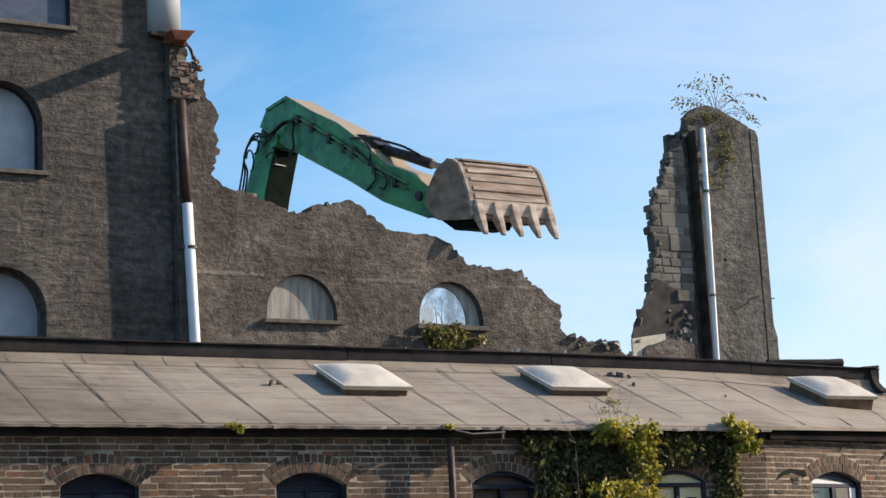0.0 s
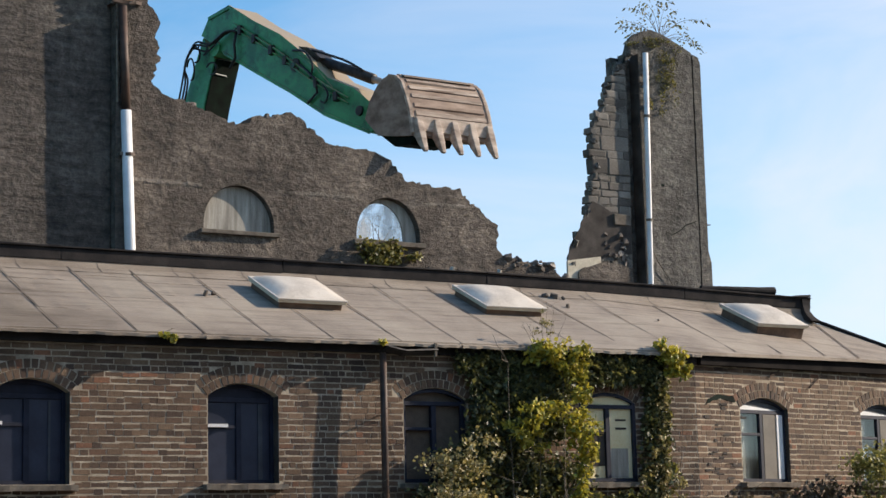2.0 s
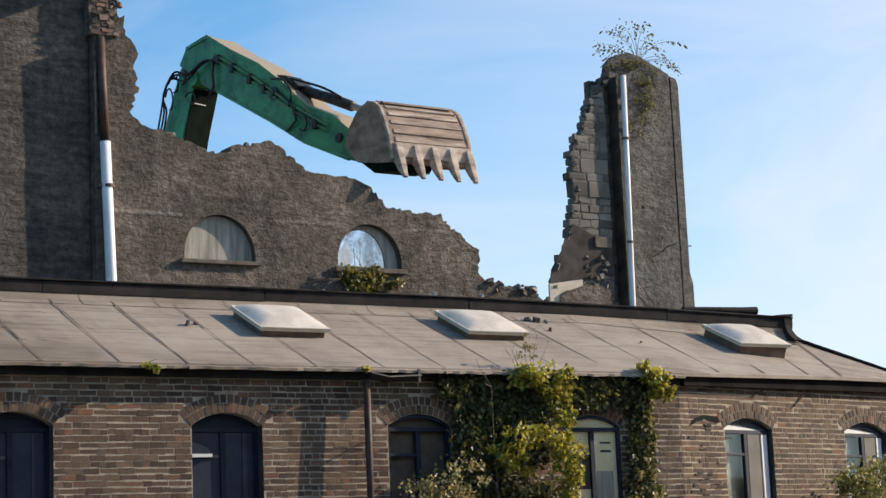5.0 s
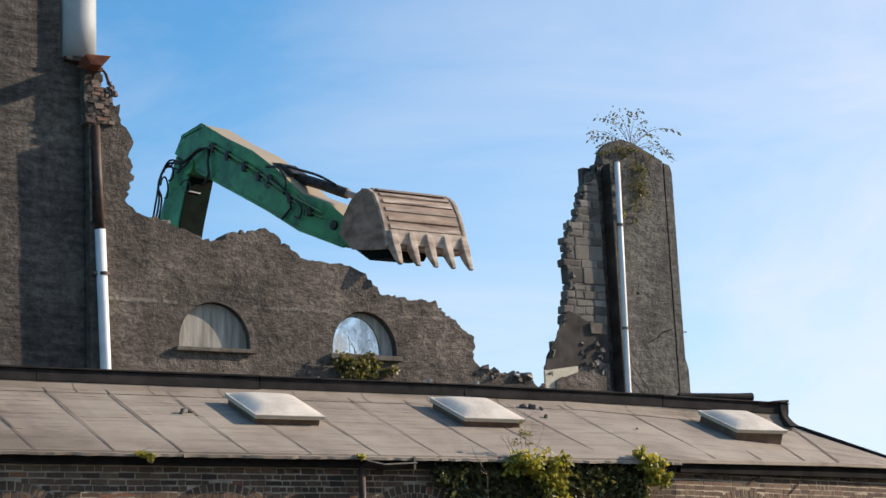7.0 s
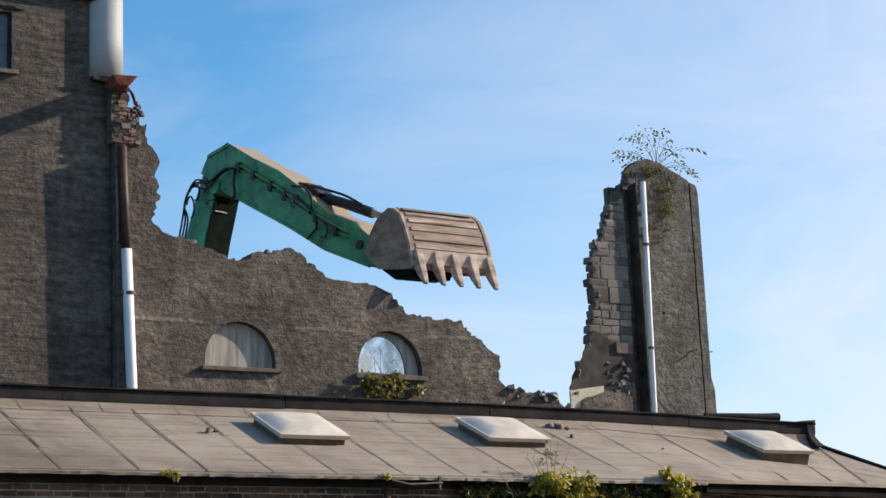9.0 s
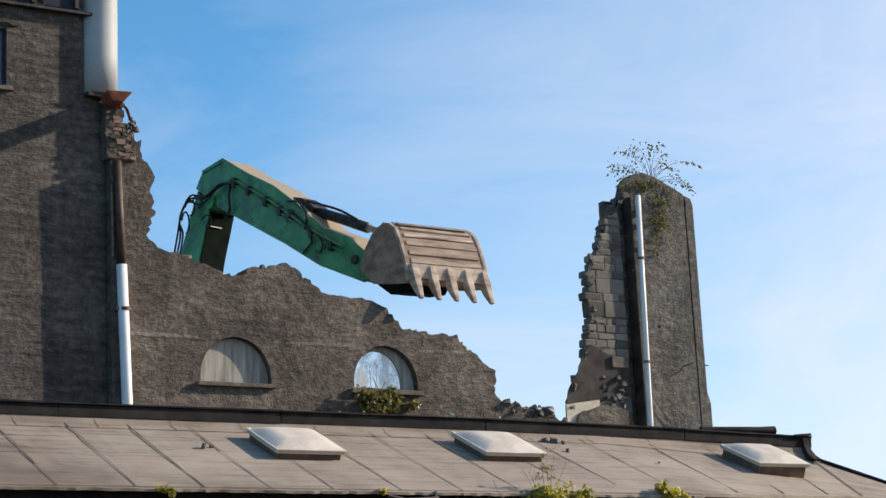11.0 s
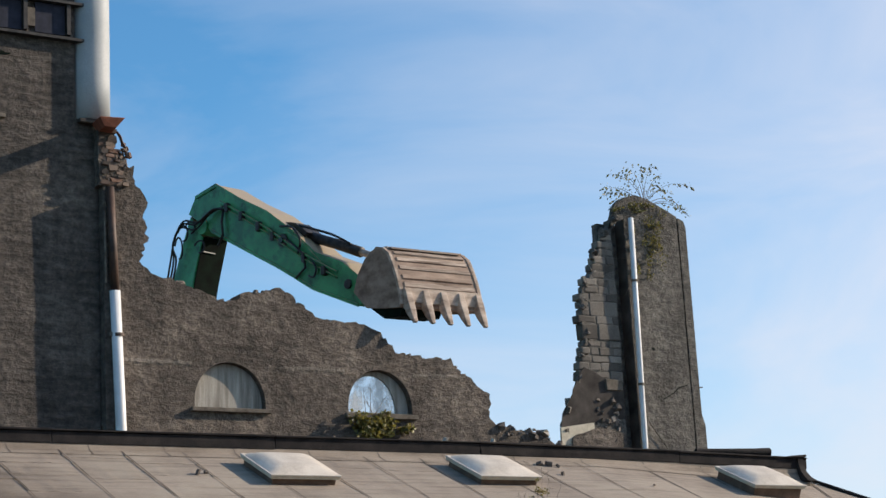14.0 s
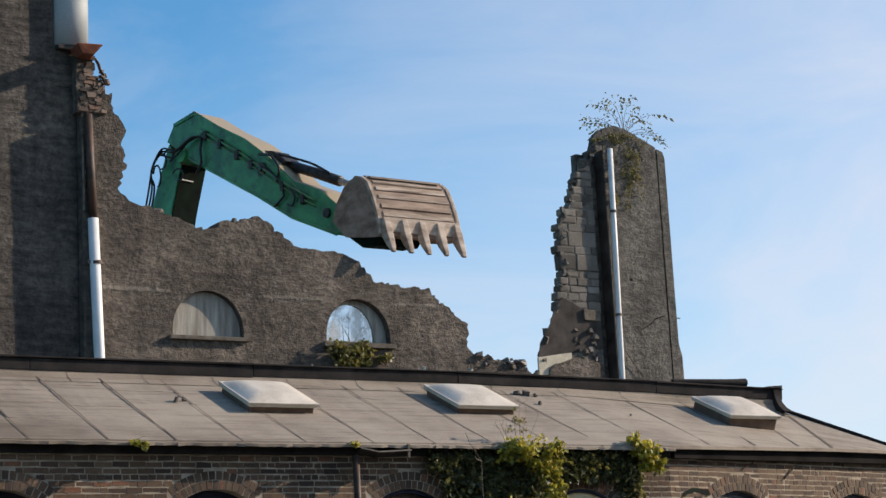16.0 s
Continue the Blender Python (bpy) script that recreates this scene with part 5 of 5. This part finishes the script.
# ---- plants ----
def twig(g, start, direction, length, rng, r=0.012, bend=0.35, n=6):
    p, d = Vector(start), Vector(direction).normalized()
    pts = [p.copy()]
    for k in range(n):
        d = (d + Vector((rng.uniform(-bend, bend), rng.uniform(-bend, bend), rng.uniform(-bend, bend)))).normalized()
        p = p + d * length / n
        pts.append(p.copy())
    g.tube(pts, [r * (1 - 0.75 * k / n) for k in range(n + 1)], 5)
    return pts


def clump(geo, centre, radius, count, size, rng, droop=0.0):
    c, r = Vector(centre), Vector(radius)
    for k in range(count):
        d = Vector((rng.gauss(0, 1), rng.gauss(0, 1), rng.gauss(0, 1))).normalized() * rng.uniform(0.35, 1.0)
        geo.leaf(c + Vector((d.x * r.x, d.y * r.y, d.z * r.z)), size * rng.uniform(0.6, 1.35), rng, droop)


def plant(name, label, clumps, leaf_mat, leaf_size, stems, seed, category="plant", droop=0.4, stem_r=0.014, bend=0.12, thick=1.0):
    """clumps: (x, y, z, rx, ry, rz, leaves); stems: (start, direction, length)."""
    rng = random.Random(seed)
    x, y, z = stems[0][0]
    base = thing(name, pose(x, y, z), label, category)
    for start, d, length in stems:
        g = Geo()
        pts = twig(g, start, d, length, rng, stem_r, bend)
        for k in range(8 if category == "shrub" else 3):
            q = rng.choice(pts[2:])
            twig(g, q, Vector(d) * 0.4 + Vector((rng.uniform(-1, 1), rng.uniform(-0.3, 0.2), rng.uniform(-0.4, 0.4))), min(length * 0.25, 0.5), rng, stem_r * 0.5)
        raw_part("stem", g, M_BARK, base)
    g = Geo()
    for cx, cy, cz, rx, ry, rz, count in clumps:
        for s in range(max(1, int(count * thick) // 40)):
            sub = (cx + rng.uniform(-rx, rx) * 0.75, cy + rng.uniform(-ry, ry) * 0.6, cz + rng.uniform(-rz, rz) * 0.75)
            k = rng.uniform(0.2, 0.6)
            clump(g, sub, (rx * k, max(ry * 0.6, 0.05), rz * k), 40, leaf_size, rng, droop)
    raw_part("leaves", g, leaf_mat, base, "", "stuff")
    return base


up = (0, 0, 1)
plant("ivy", "yellow-green ivy hanging down the brick wall", [
    (14.55, -0.30, 4.10, 0.40, 0.16, 0.22, 560), (14.98, -0.33, 4.02, 0.22, 0.14, 0.28, 480), (15.02, -0.36, 3.68, 0.14, 0.12, 0.24, 280), (14.40, -0.52, 3.30, 0.50, 0.24, 0.20, 420),
    (14.85, -0.55, 3.18, 0.30, 0.18, 0.22, 520), (14.90, -0.55, 2.85, 0.24, 0.14, 0.26, 360), (14.88, -0.55, 2.45, 0.15, 0.12, 0.30, 360), (14.82, -0.55, 2.05, 0.17, 0.12, 0.22, 320),
    (14.15, -0.50, 2.98, 0.38, 0.2, 0.20, 240), (13.85, -0.5, 3.1, 0.2, 0.15, 0.12, 80), (16.55, -0.20, 4.22, 0.26, 0.14, 0.16, 320), (16.78, -0.26, 4.10, 0.16, 0.16, 0.26, 420), (16.70, -0.24, 3.86, 0.12, 0.14, 0.14, 120)],
    M_IVY, 0.068, [((14.6, -0.08, 0.0), up, 4.1), ((14.9, -0.10, 0.0), up, 3.9), ((16.6, -0.06, 0.0), up, 4.1), ((14.3, -0.15, 0.0), up, 3.2)], 3, "plant", 0.4, 0.014, 0.06)
plant("ivy", "ivy matting the brick wall, shade put into its dark leaf colour", [
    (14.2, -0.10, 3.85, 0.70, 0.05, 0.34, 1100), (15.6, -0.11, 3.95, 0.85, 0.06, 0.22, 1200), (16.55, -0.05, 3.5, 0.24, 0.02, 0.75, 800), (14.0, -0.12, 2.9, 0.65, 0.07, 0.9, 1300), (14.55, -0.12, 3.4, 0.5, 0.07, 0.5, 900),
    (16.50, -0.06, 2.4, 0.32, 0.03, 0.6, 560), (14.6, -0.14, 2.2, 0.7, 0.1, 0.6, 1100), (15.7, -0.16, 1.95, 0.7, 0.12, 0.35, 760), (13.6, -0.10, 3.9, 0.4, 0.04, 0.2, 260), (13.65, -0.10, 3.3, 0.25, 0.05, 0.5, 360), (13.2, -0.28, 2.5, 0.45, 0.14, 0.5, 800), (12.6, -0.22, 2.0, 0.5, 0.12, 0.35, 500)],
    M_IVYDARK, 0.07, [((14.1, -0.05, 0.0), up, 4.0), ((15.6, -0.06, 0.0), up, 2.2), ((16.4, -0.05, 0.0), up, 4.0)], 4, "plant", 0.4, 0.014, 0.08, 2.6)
plant("creeper", "thin brown and olive creeper on the corner of the brick wall", [
    (16.62, -0.09, 3.55, 0.16, 0.04, 0.40, 420), (16.56, -0.09, 3.0, 0.20, 0.04, 0.40, 420), (16.46, -0.12, 2.5, 0.34, 0.06, 0.36, 520), (16.6, -0.2, 2.2, 0.35, 0.1, 0.3, 420), (16.28, -0.22, 2.1, 0.1, 0.1, 0.25, 160)],
    M_SHRUB, 0.052, [((16.6, -0.06, 0.0), up, 3.9), ((16.65, -0.06, 0.0), up, 3.2), ((16.4, -0.06, 0.0), up, 2.6)], 18, "creeper", 0.5, 0.010, 0.1, 0.7)
plant("shrub", "straggling shrub with buff and olive leaves against the wall", [
    (12.55, -0.75, 2.45, 0.62, 0.3, 0.36, 900), (13.15, -0.8, 2.75, 0.40, 0.3, 0.32, 460), (12.9, -0.75, 2.0, 0.9, 0.35, 0.42, 800), (13.8, -0.7, 1.9, 0.7, 0.3, 0.4, 420), (12.15, -0.7, 1.8, 0.35, 0.25, 0.3, 260)],
    M_SHRUB, 0.054, [((12.8, -0.75, 0.0), (0.0, 0, 1), 2.7), ((13.1, -0.75, 0.0), (0.15, 0, 1), 3.0), ((12.5, -0.75, 0.0), (-0.1, 0, 1), 2.6), ((13.6, -0.7, 0.0), (0.1, 0, 1), 2.2), ((12.3, -0.75, 0.0), (-0.05, 0, 1), 2.5), ((13.3, -0.75, 0.0), (0.05, 0, 1), 2.9)], 5, "shrub", 0.1, 0.010, 0.2, 0.75)
plant("shrub", "green and buff shrub before the brick wall", [
    (15.2, -0.9, 1.75, 0.9, 0.3, 0.28, 500), (16.4, -0.85, 1.75, 0.8, 0.3, 0.32, 600), (14.2, -0.95, 1.5, 0.8, 0.3, 0.26, 420), (16.2, -0.75, 2.25, 0.16, 0.15, 0.35, 140)],
    M_OLIVE, 0.058, [((15.2, -0.9, 0.0), up, 1.9), ((16.3, -0.85, 0.0), up, 2.0), ((14.3, -0.95, 0.0), up, 1.7)], 6, "shrub", 0.1, 0.012, 0.2, 0.7)
plant("withered_creeper", "dark withered creeper over the foot of the wall", [
    (18.3, -0.15, 1.9, 0.8, 0.14, 0.45, 900), (19.4, 0.08, 2.0, 0.8, 0.16, 0.38, 900), (17.5, -0.4, 1.8, 0.5, 0.15, 0.4, 500), (20.4, 0.25, 2.1, 0.6, 0.14, 0.3, 400)],
    M_DEAD, 0.07, [((18.3, -0.1, 0.0), up, 2.3), ((19.4, 0.1, 0.0), up, 2.3), ((17.5, -0.35, 0.0), up, 2.1)], 7, "creeper", 0.3)
plant("shrub", "olive green leafy shrub by the turned wall", [
    (20.45, -0.35, 2.58, 0.6, 0.35, 0.38, 1250), (21.3, -0.1, 2.72, 0.6, 0.3, 0.42, 1000), (20.6, -0.4, 1.9, 0.9, 0.35, 0.4, 900), (22.0, 0.1, 2.7, 0.5, 0.25, 0.5, 600)],
    M_IVYOLIVE, 0.06, [((20.4, -0.35, 0.0), up, 2.6), ((21.3, -0.1, 0.0), up, 2.8), ((22.0, 0.1, 0.0), up, 3.0)], 9, "shrub", 0.1, 0.012, 0.2, 1.0)


def sapling():
    rng = random.Random(77)
    root = Vector((24.16, 9.3, 11.84))
    base = thing("sapling", pose(*root), "spindly sapling with drooping leaves rooted on the ruined pillar", "sapling")
    small, large = Geo(), Geo()

    def leaflet(p, size, lean):
        """A long hanging leaf, folded a little along its rib."""
        d = Vector((lean + rng.uniform(-0.35, 0.35), rng.uniform(-0.5, 0.5), -0.55 + rng.uniform(-0.3, 0.3))).normalized()
        side = d.cross(Vector((rng.uniform(-0.4, 0.4), -1, rng.uniform(-0.4, 0.4)))).normalized()
        w = size * rng.uniform(0.16, 0.24)
        q = p + d * size * 0.5
        large.add([p, q + side * w, p + d * size, q - side * w, q + side.cross(d) * w * 0.4], [(0, 1, 4), (1, 2, 4), (2, 3, 4), (3, 0, 4)])

    # (turn from the right in degrees, length, how far up the branch its leaves begin)
    shoots = [(158, 0.78, 0.5), (146, 0.88, 0.45), (128, 0.86, 0.4), (112, 0.92, 0.45), (98, 1.02, 0.45), (84, 0.95, 0.45), (72, 1.05, 0.5), (60, 1.1, 0.5), (48, 1.08, 0.5), (34, 1.0, 0.45), (20, 0.85, 0.4),
              (8, 0.95, 0.45), (172, 0.82, 0.45), (104, 0.7, 0.35), (78, 0.72, 0.35), (124, 0.66, 0.35), (54, 0.74, 0.4)]
    for turn, length, bare in shoots:
        ang = radians(turn + rng.uniform(-4, 4))
        d = (Vector((math.cos(ang), rng.uniform(-0.35, 0.35), math.sin(ang))) + Vector((0, 0, 0.35))).normalized()
        p = root + Vector((rng.uniform(-0.04, 0.04), rng.uniform(-0.04, 0.04), 0))
        pts = [p.copy()]
        for i in range(10):
            d = (d + Vector((0.07 * math.cos(ang), rng.uniform(-0.06, 0.06), -0.035 - 0.022 * i))).normalized()
            p = p + d * length * 1.22 / 10
            pts.append(p.copy())
            if i / 10 >= bare:
                for q in range(rng.choice((2, 3, 4, 5))):
                    small.leaf(p + Vector((rng.gauss(0, 0.06), rng.gauss(0, 0.06), rng.gauss(0, 0.05))), rng.uniform(0.035, 0.075), rng, 0.5)
            if i >= 7:
                leaflet(p + Vector((rng.uniform(-0.03, 0.03), 0, 0.01)), rng.uniform(0.08, 0.15), math.copysign(0.7, math.cos(ang)))
        g = Geo()
        g.tube(pts, [0.009 * (1 - 0.085 * i) for i in range(11)], 5)
        raw_part("twig", g, M_BARK, base)
    raw_part("leaves", small, M_OLIVE, base, "fine grey-olive leaves", "stuff")
    raw_part("leaflets", large, M_IVYDARK, base, "dark leaflets at the shoot tips", "stuff")


sapling()
plant("creeper", "thin olive creeper trailing down the pillar face", [
    (23.75, 8.95, 11.72, 0.45, 0.05, 0.14, 280), (24.15, 8.95, 11.5, 0.35, 0.04, 0.25, 200), (23.95, 8.95, 11.1, 0.34, 0.04, 0.4, 320), (24.05, 8.95, 10.6, 0.30, 0.04, 0.45, 240), (23.62, 8.95, 10.3, 0.05, 0.04, 0.35, 80), (23.62, 8.95, 11.1, 0.10, 0.04, 0.4, 120), (23.2, 8.95, 11.62, 0.2, 0.05, 0.10, 80)],
    M_OLIVE, 0.036, [((23.9, 8.98, 11.9), (0, -0.02, -1), 1.3), ((24.1, 8.98, 11.85), (0.1, -0.02, -1), 1.7), ((23.62, 8.98, 11.85), (0, -0.02, -1), 1.9), ((24.3, 8.98, 11.75), (0.05, -0.02, -1), 1.1)], 12, "creeper", 0.8, 0.006)
plant("window_plant", "olive weed growing out of the arched window sill", [
    (17.15, 8.86, 6.98, 0.5, 0.14, 0.24, 560), (17.7, 8.88, 7.0, 0.3, 0.1, 0.18, 160), (17.0, 8.84, 6.75, 0.3, 0.1, 0.15, 160)],
    M_OLIVE, 0.075, [((17.2, 9.05, 7.19), (0.1, 0, 1), 0.55), ((17.25, 9.05, 7.19), (-0.5, 0, 0.8), 0.5), ((17.3, 9.05, 7.19), (0.6, 0, 0.8), 0.45), ((17.1, 9.05, 7.19), (-0.2, -0.2, 1), 0.6)], 13, "weed", 0.5, 0.008)
plant("eaves_weed", "small bright green weed at the eaves", [(8.9, -0.27, 4.19, 0.28, 0.04, 0.03, 60), (9.12, -0.28, 4.13, 0.06, 0.04, 0.07, 60)], M_IVY, 0.06, [((8.95, -0.2, 4.19), (0.3, -0.3, 0.1), 0.2)], 14, "weed", 0.2, 0.006)
plant("eaves_weed", "small tuft of moss and weed at the eaves", [(11.9, -0.27, 4.18, 0.16, 0.04, 0.03, 60)], M_IVY, 0.05, [((11.9, -0.2, 4.19), (0.3, -0.3, 0.1), 0.15)], 15, "weed", 0.2, 0.006)
plant("dry_weed", "dry feathery stalks standing up over the eaves", [(14.6, -0.25, 4.46, 0.26, 0.1, 0.16, 160), (14.55, -0.25, 4.62, 0.14, 0.08, 0.12, 80)], M_SHRUB, 0.026,
      [((14.6, -0.2, 4.1), (0.1, 0, 1), 0.65), ((14.5, -0.2, 4.1), (-0.3, 0, 1), 0.5), ((14.7, -0.2, 4.1), (0.4, 0, 1), 0.55), ((14.55, -0.2, 4.1), (-0.1, 0, 1), 0.62), ((14.65, -0.2, 4.1), (0.25, 0, 1), 0.6), ((14.45, -0.2, 4.1), (-0.5, 0, 1), 0.45)], 16, "weed", 0.1, 0.005)

# ---- bricks of the workshop, laid in Flemish bond with arched heads ----
COURSE, STRETCH, HEAD, JOINT, PERP = 0.0775, 0.222, 0.108, 0.019, 0.012


def brick_box(x0, x1, z0, z1, y=-0.004):
    return [(x0, y, z0), (x1, y, z0), (x1, y, z1), (x0, y, z1), (x0, 0.022, z0), (x1, 0.022, z0), (x1, 0.022, z1), (x0, 0.022, z1)]


BRICK_FACES = [(0, 1, 2, 3), (1, 5, 6, 2), (5, 4, 7, 6), (4, 0, 3, 7), (3, 2, 6, 7), (4, 5, 1, 0)]
BRICK_FACES_OUT = [(0, 1, 2, 3), (1, 5, 6, 2), (4, 0, 3, 7), (3, 2, 6, 7), (4, 5, 1, 0)]


def lay(wall, place, x_from, x_to, z_from, z_to, windows, near, seed, half=HALF):
    """Lays one wall: near = (x0, x1, z0, z1) of the stretch whose bricks are single parts."""
    rng = random.Random(seed)
    joined, singles = Geo(), []
    zn = int((z_to - z_from) / COURSE)
    for j in range(zn):
        z0 = z_from + j * COURSE
        z1 = z0 + COURSE - JOINT
        zm = (z0 + z1) / 2
        blocked = []
        for c in windows:
            if SILL - 0.085 < zm < SPRING + 0.02:
                blocked.append((c - half - (0.06 if zm < SILL else 0.0), c + half + (0.06 if zm < SILL else 0.0)))
            elif zm >= SPRING + 0.02:
                r = (half * half + RISE * RISE) / (2 * RISE) + 0.235
                dz = zm - (SPRING + RISE - (r - 0.235))
                if dz < r:
                    h = min(math.sqrt(r * r - dz * dz), half + 0.16)
                    blocked.append((c - h, c + h))
        x = x_from - (j % 2) * STRETCH * 0.5 - rng.uniform(0, 0.04)
        headers = j % 5 == 3
        while x < x_to:
            w = (HEAD if headers or rng.random() < 0.3 else STRETCH) + rng.uniform(-0.008, 0.008)
            spans = [(max(x, x_from), min(x + w, x_to))]
            for b0, b1 in blocked:
                nxt = []
                for s0, s1 in spans:
                    if b1 <= s0 or b0 >= s1:
                        nxt.append((s0, s1))
                    else:
                        if b0 - s0 > 0.035:
                            nxt.append((s0, b0))
                        if s1 - b1 > 0.035:
                            nxt.append((b1, s1))
                spans = nxt
            for s0, s1 in spans:
                if s1 - s0 > 0.04:
                    d = 0.0075 + rng.uniform(-0.0025, 0.0015)
                    e = lambda: rng.uniform(-0.004, 0.004)
                    vs = brick_box(s0 + e(), s1 - PERP + e(), z0 + e(), z1 + e(), d)
                    vs = [(px + rng.uniform(-0.006, 0.006), py, pz + rng.uniform(-0.005, 0.005)) if i < 4 else (px, py, pz) for i, (px, py, pz) in enumerate(vs)]
                    if near[0] < s0 < near[1] and near[2] < z0 < near[3] and len(singles) < 290:
                        singles.append(vs)
                    else:
                        joined.add(vs, BRICK_FACES_OUT)
            x += w
    # two rings of bricks on edge over every window
    r0 = (half * half + RISE * RISE) / (2 * RISE)
    a0 = math.asin(half / r0)
    for c in windows:
        zc = SPRING + RISE - r0
        for ring in range(2):
            ri, ro = r0 + 0.006 + ring * 0.115, r0 + 0.112 + ring * 0.115
            n = 13 + ring
            span = a0 + 0.02 + ring * 0.03
            for i in range(n):
                b0, b1 = -span + 2 * span * i / n + 0.010, -span + 2 * span * (i + 1) / n - 0.010
                y = 0.005 + rng.uniform(-0.005, 0.003)
                q = [(ri, b0), (ri, b1), (ro, b1), (ro, b0)]
                pts = [(c + r * math.sin(a), zc + r * math.cos(a)) for r, a in q]
                joined.add([(px, y, pz) for px, pz in pts] + [(px, 0.022, pz) for px, pz in pts], BRICK_FACES_OUT)
    m = place if place is not None else Matrix()
    ob = raw_part("bricks", joined, M_BRICK, wall, "weathered brown stock bricks", "stuff")
    ob.matrix_basis = m
    # single bricks share a few meshes by size
    shared = {}
    for vs in singles:
        x0, x1, z0, z1 = vs[0][0], vs[1][0], vs[0][2], vs[2][2]
        key = round((x1 - x0) * 50)
        if key not in shared:
            me = bpy.data.meshes.new("brick")
            hw, hh = (x1 - x0) / 2, (z1 - z0) / 2
            me.from_pydata([(px, py - 0.008, pz) for px, py, pz in brick_box(-hw, hw, -hh, hh, 0.008)], [], BRICK_FACES)
            me.materials.append(M_BRICK_PIECE)
            shared[key] = me
        b = new("brick", shared[key])
        b.matrix_basis = m @ pose((x0 + x1) / 2, vs[0][1], (z0 + z1) / 2, rng.uniform(-0.6, 0.6), rng.uniform(-0.5, 0.5), rng.uniform(-0.6, 0.6))
        b.parent = wall
        b.matrix_parent_inverse = world_of(wall).inverted()


lay(wall_main, None, 3.0, CORNER, 1.2, 4.1, [c for c in MAIN_WINDOWS if c > 3], (8.0, 9.65, 1.9, 3.75), 41)
lay(wall_turn, turned, 0.0, SPAN, 1.2, 4.16, TURN_WINDOWS, (2.2, 4.0, 2.3, 4.0), 42, HALF_TURN)
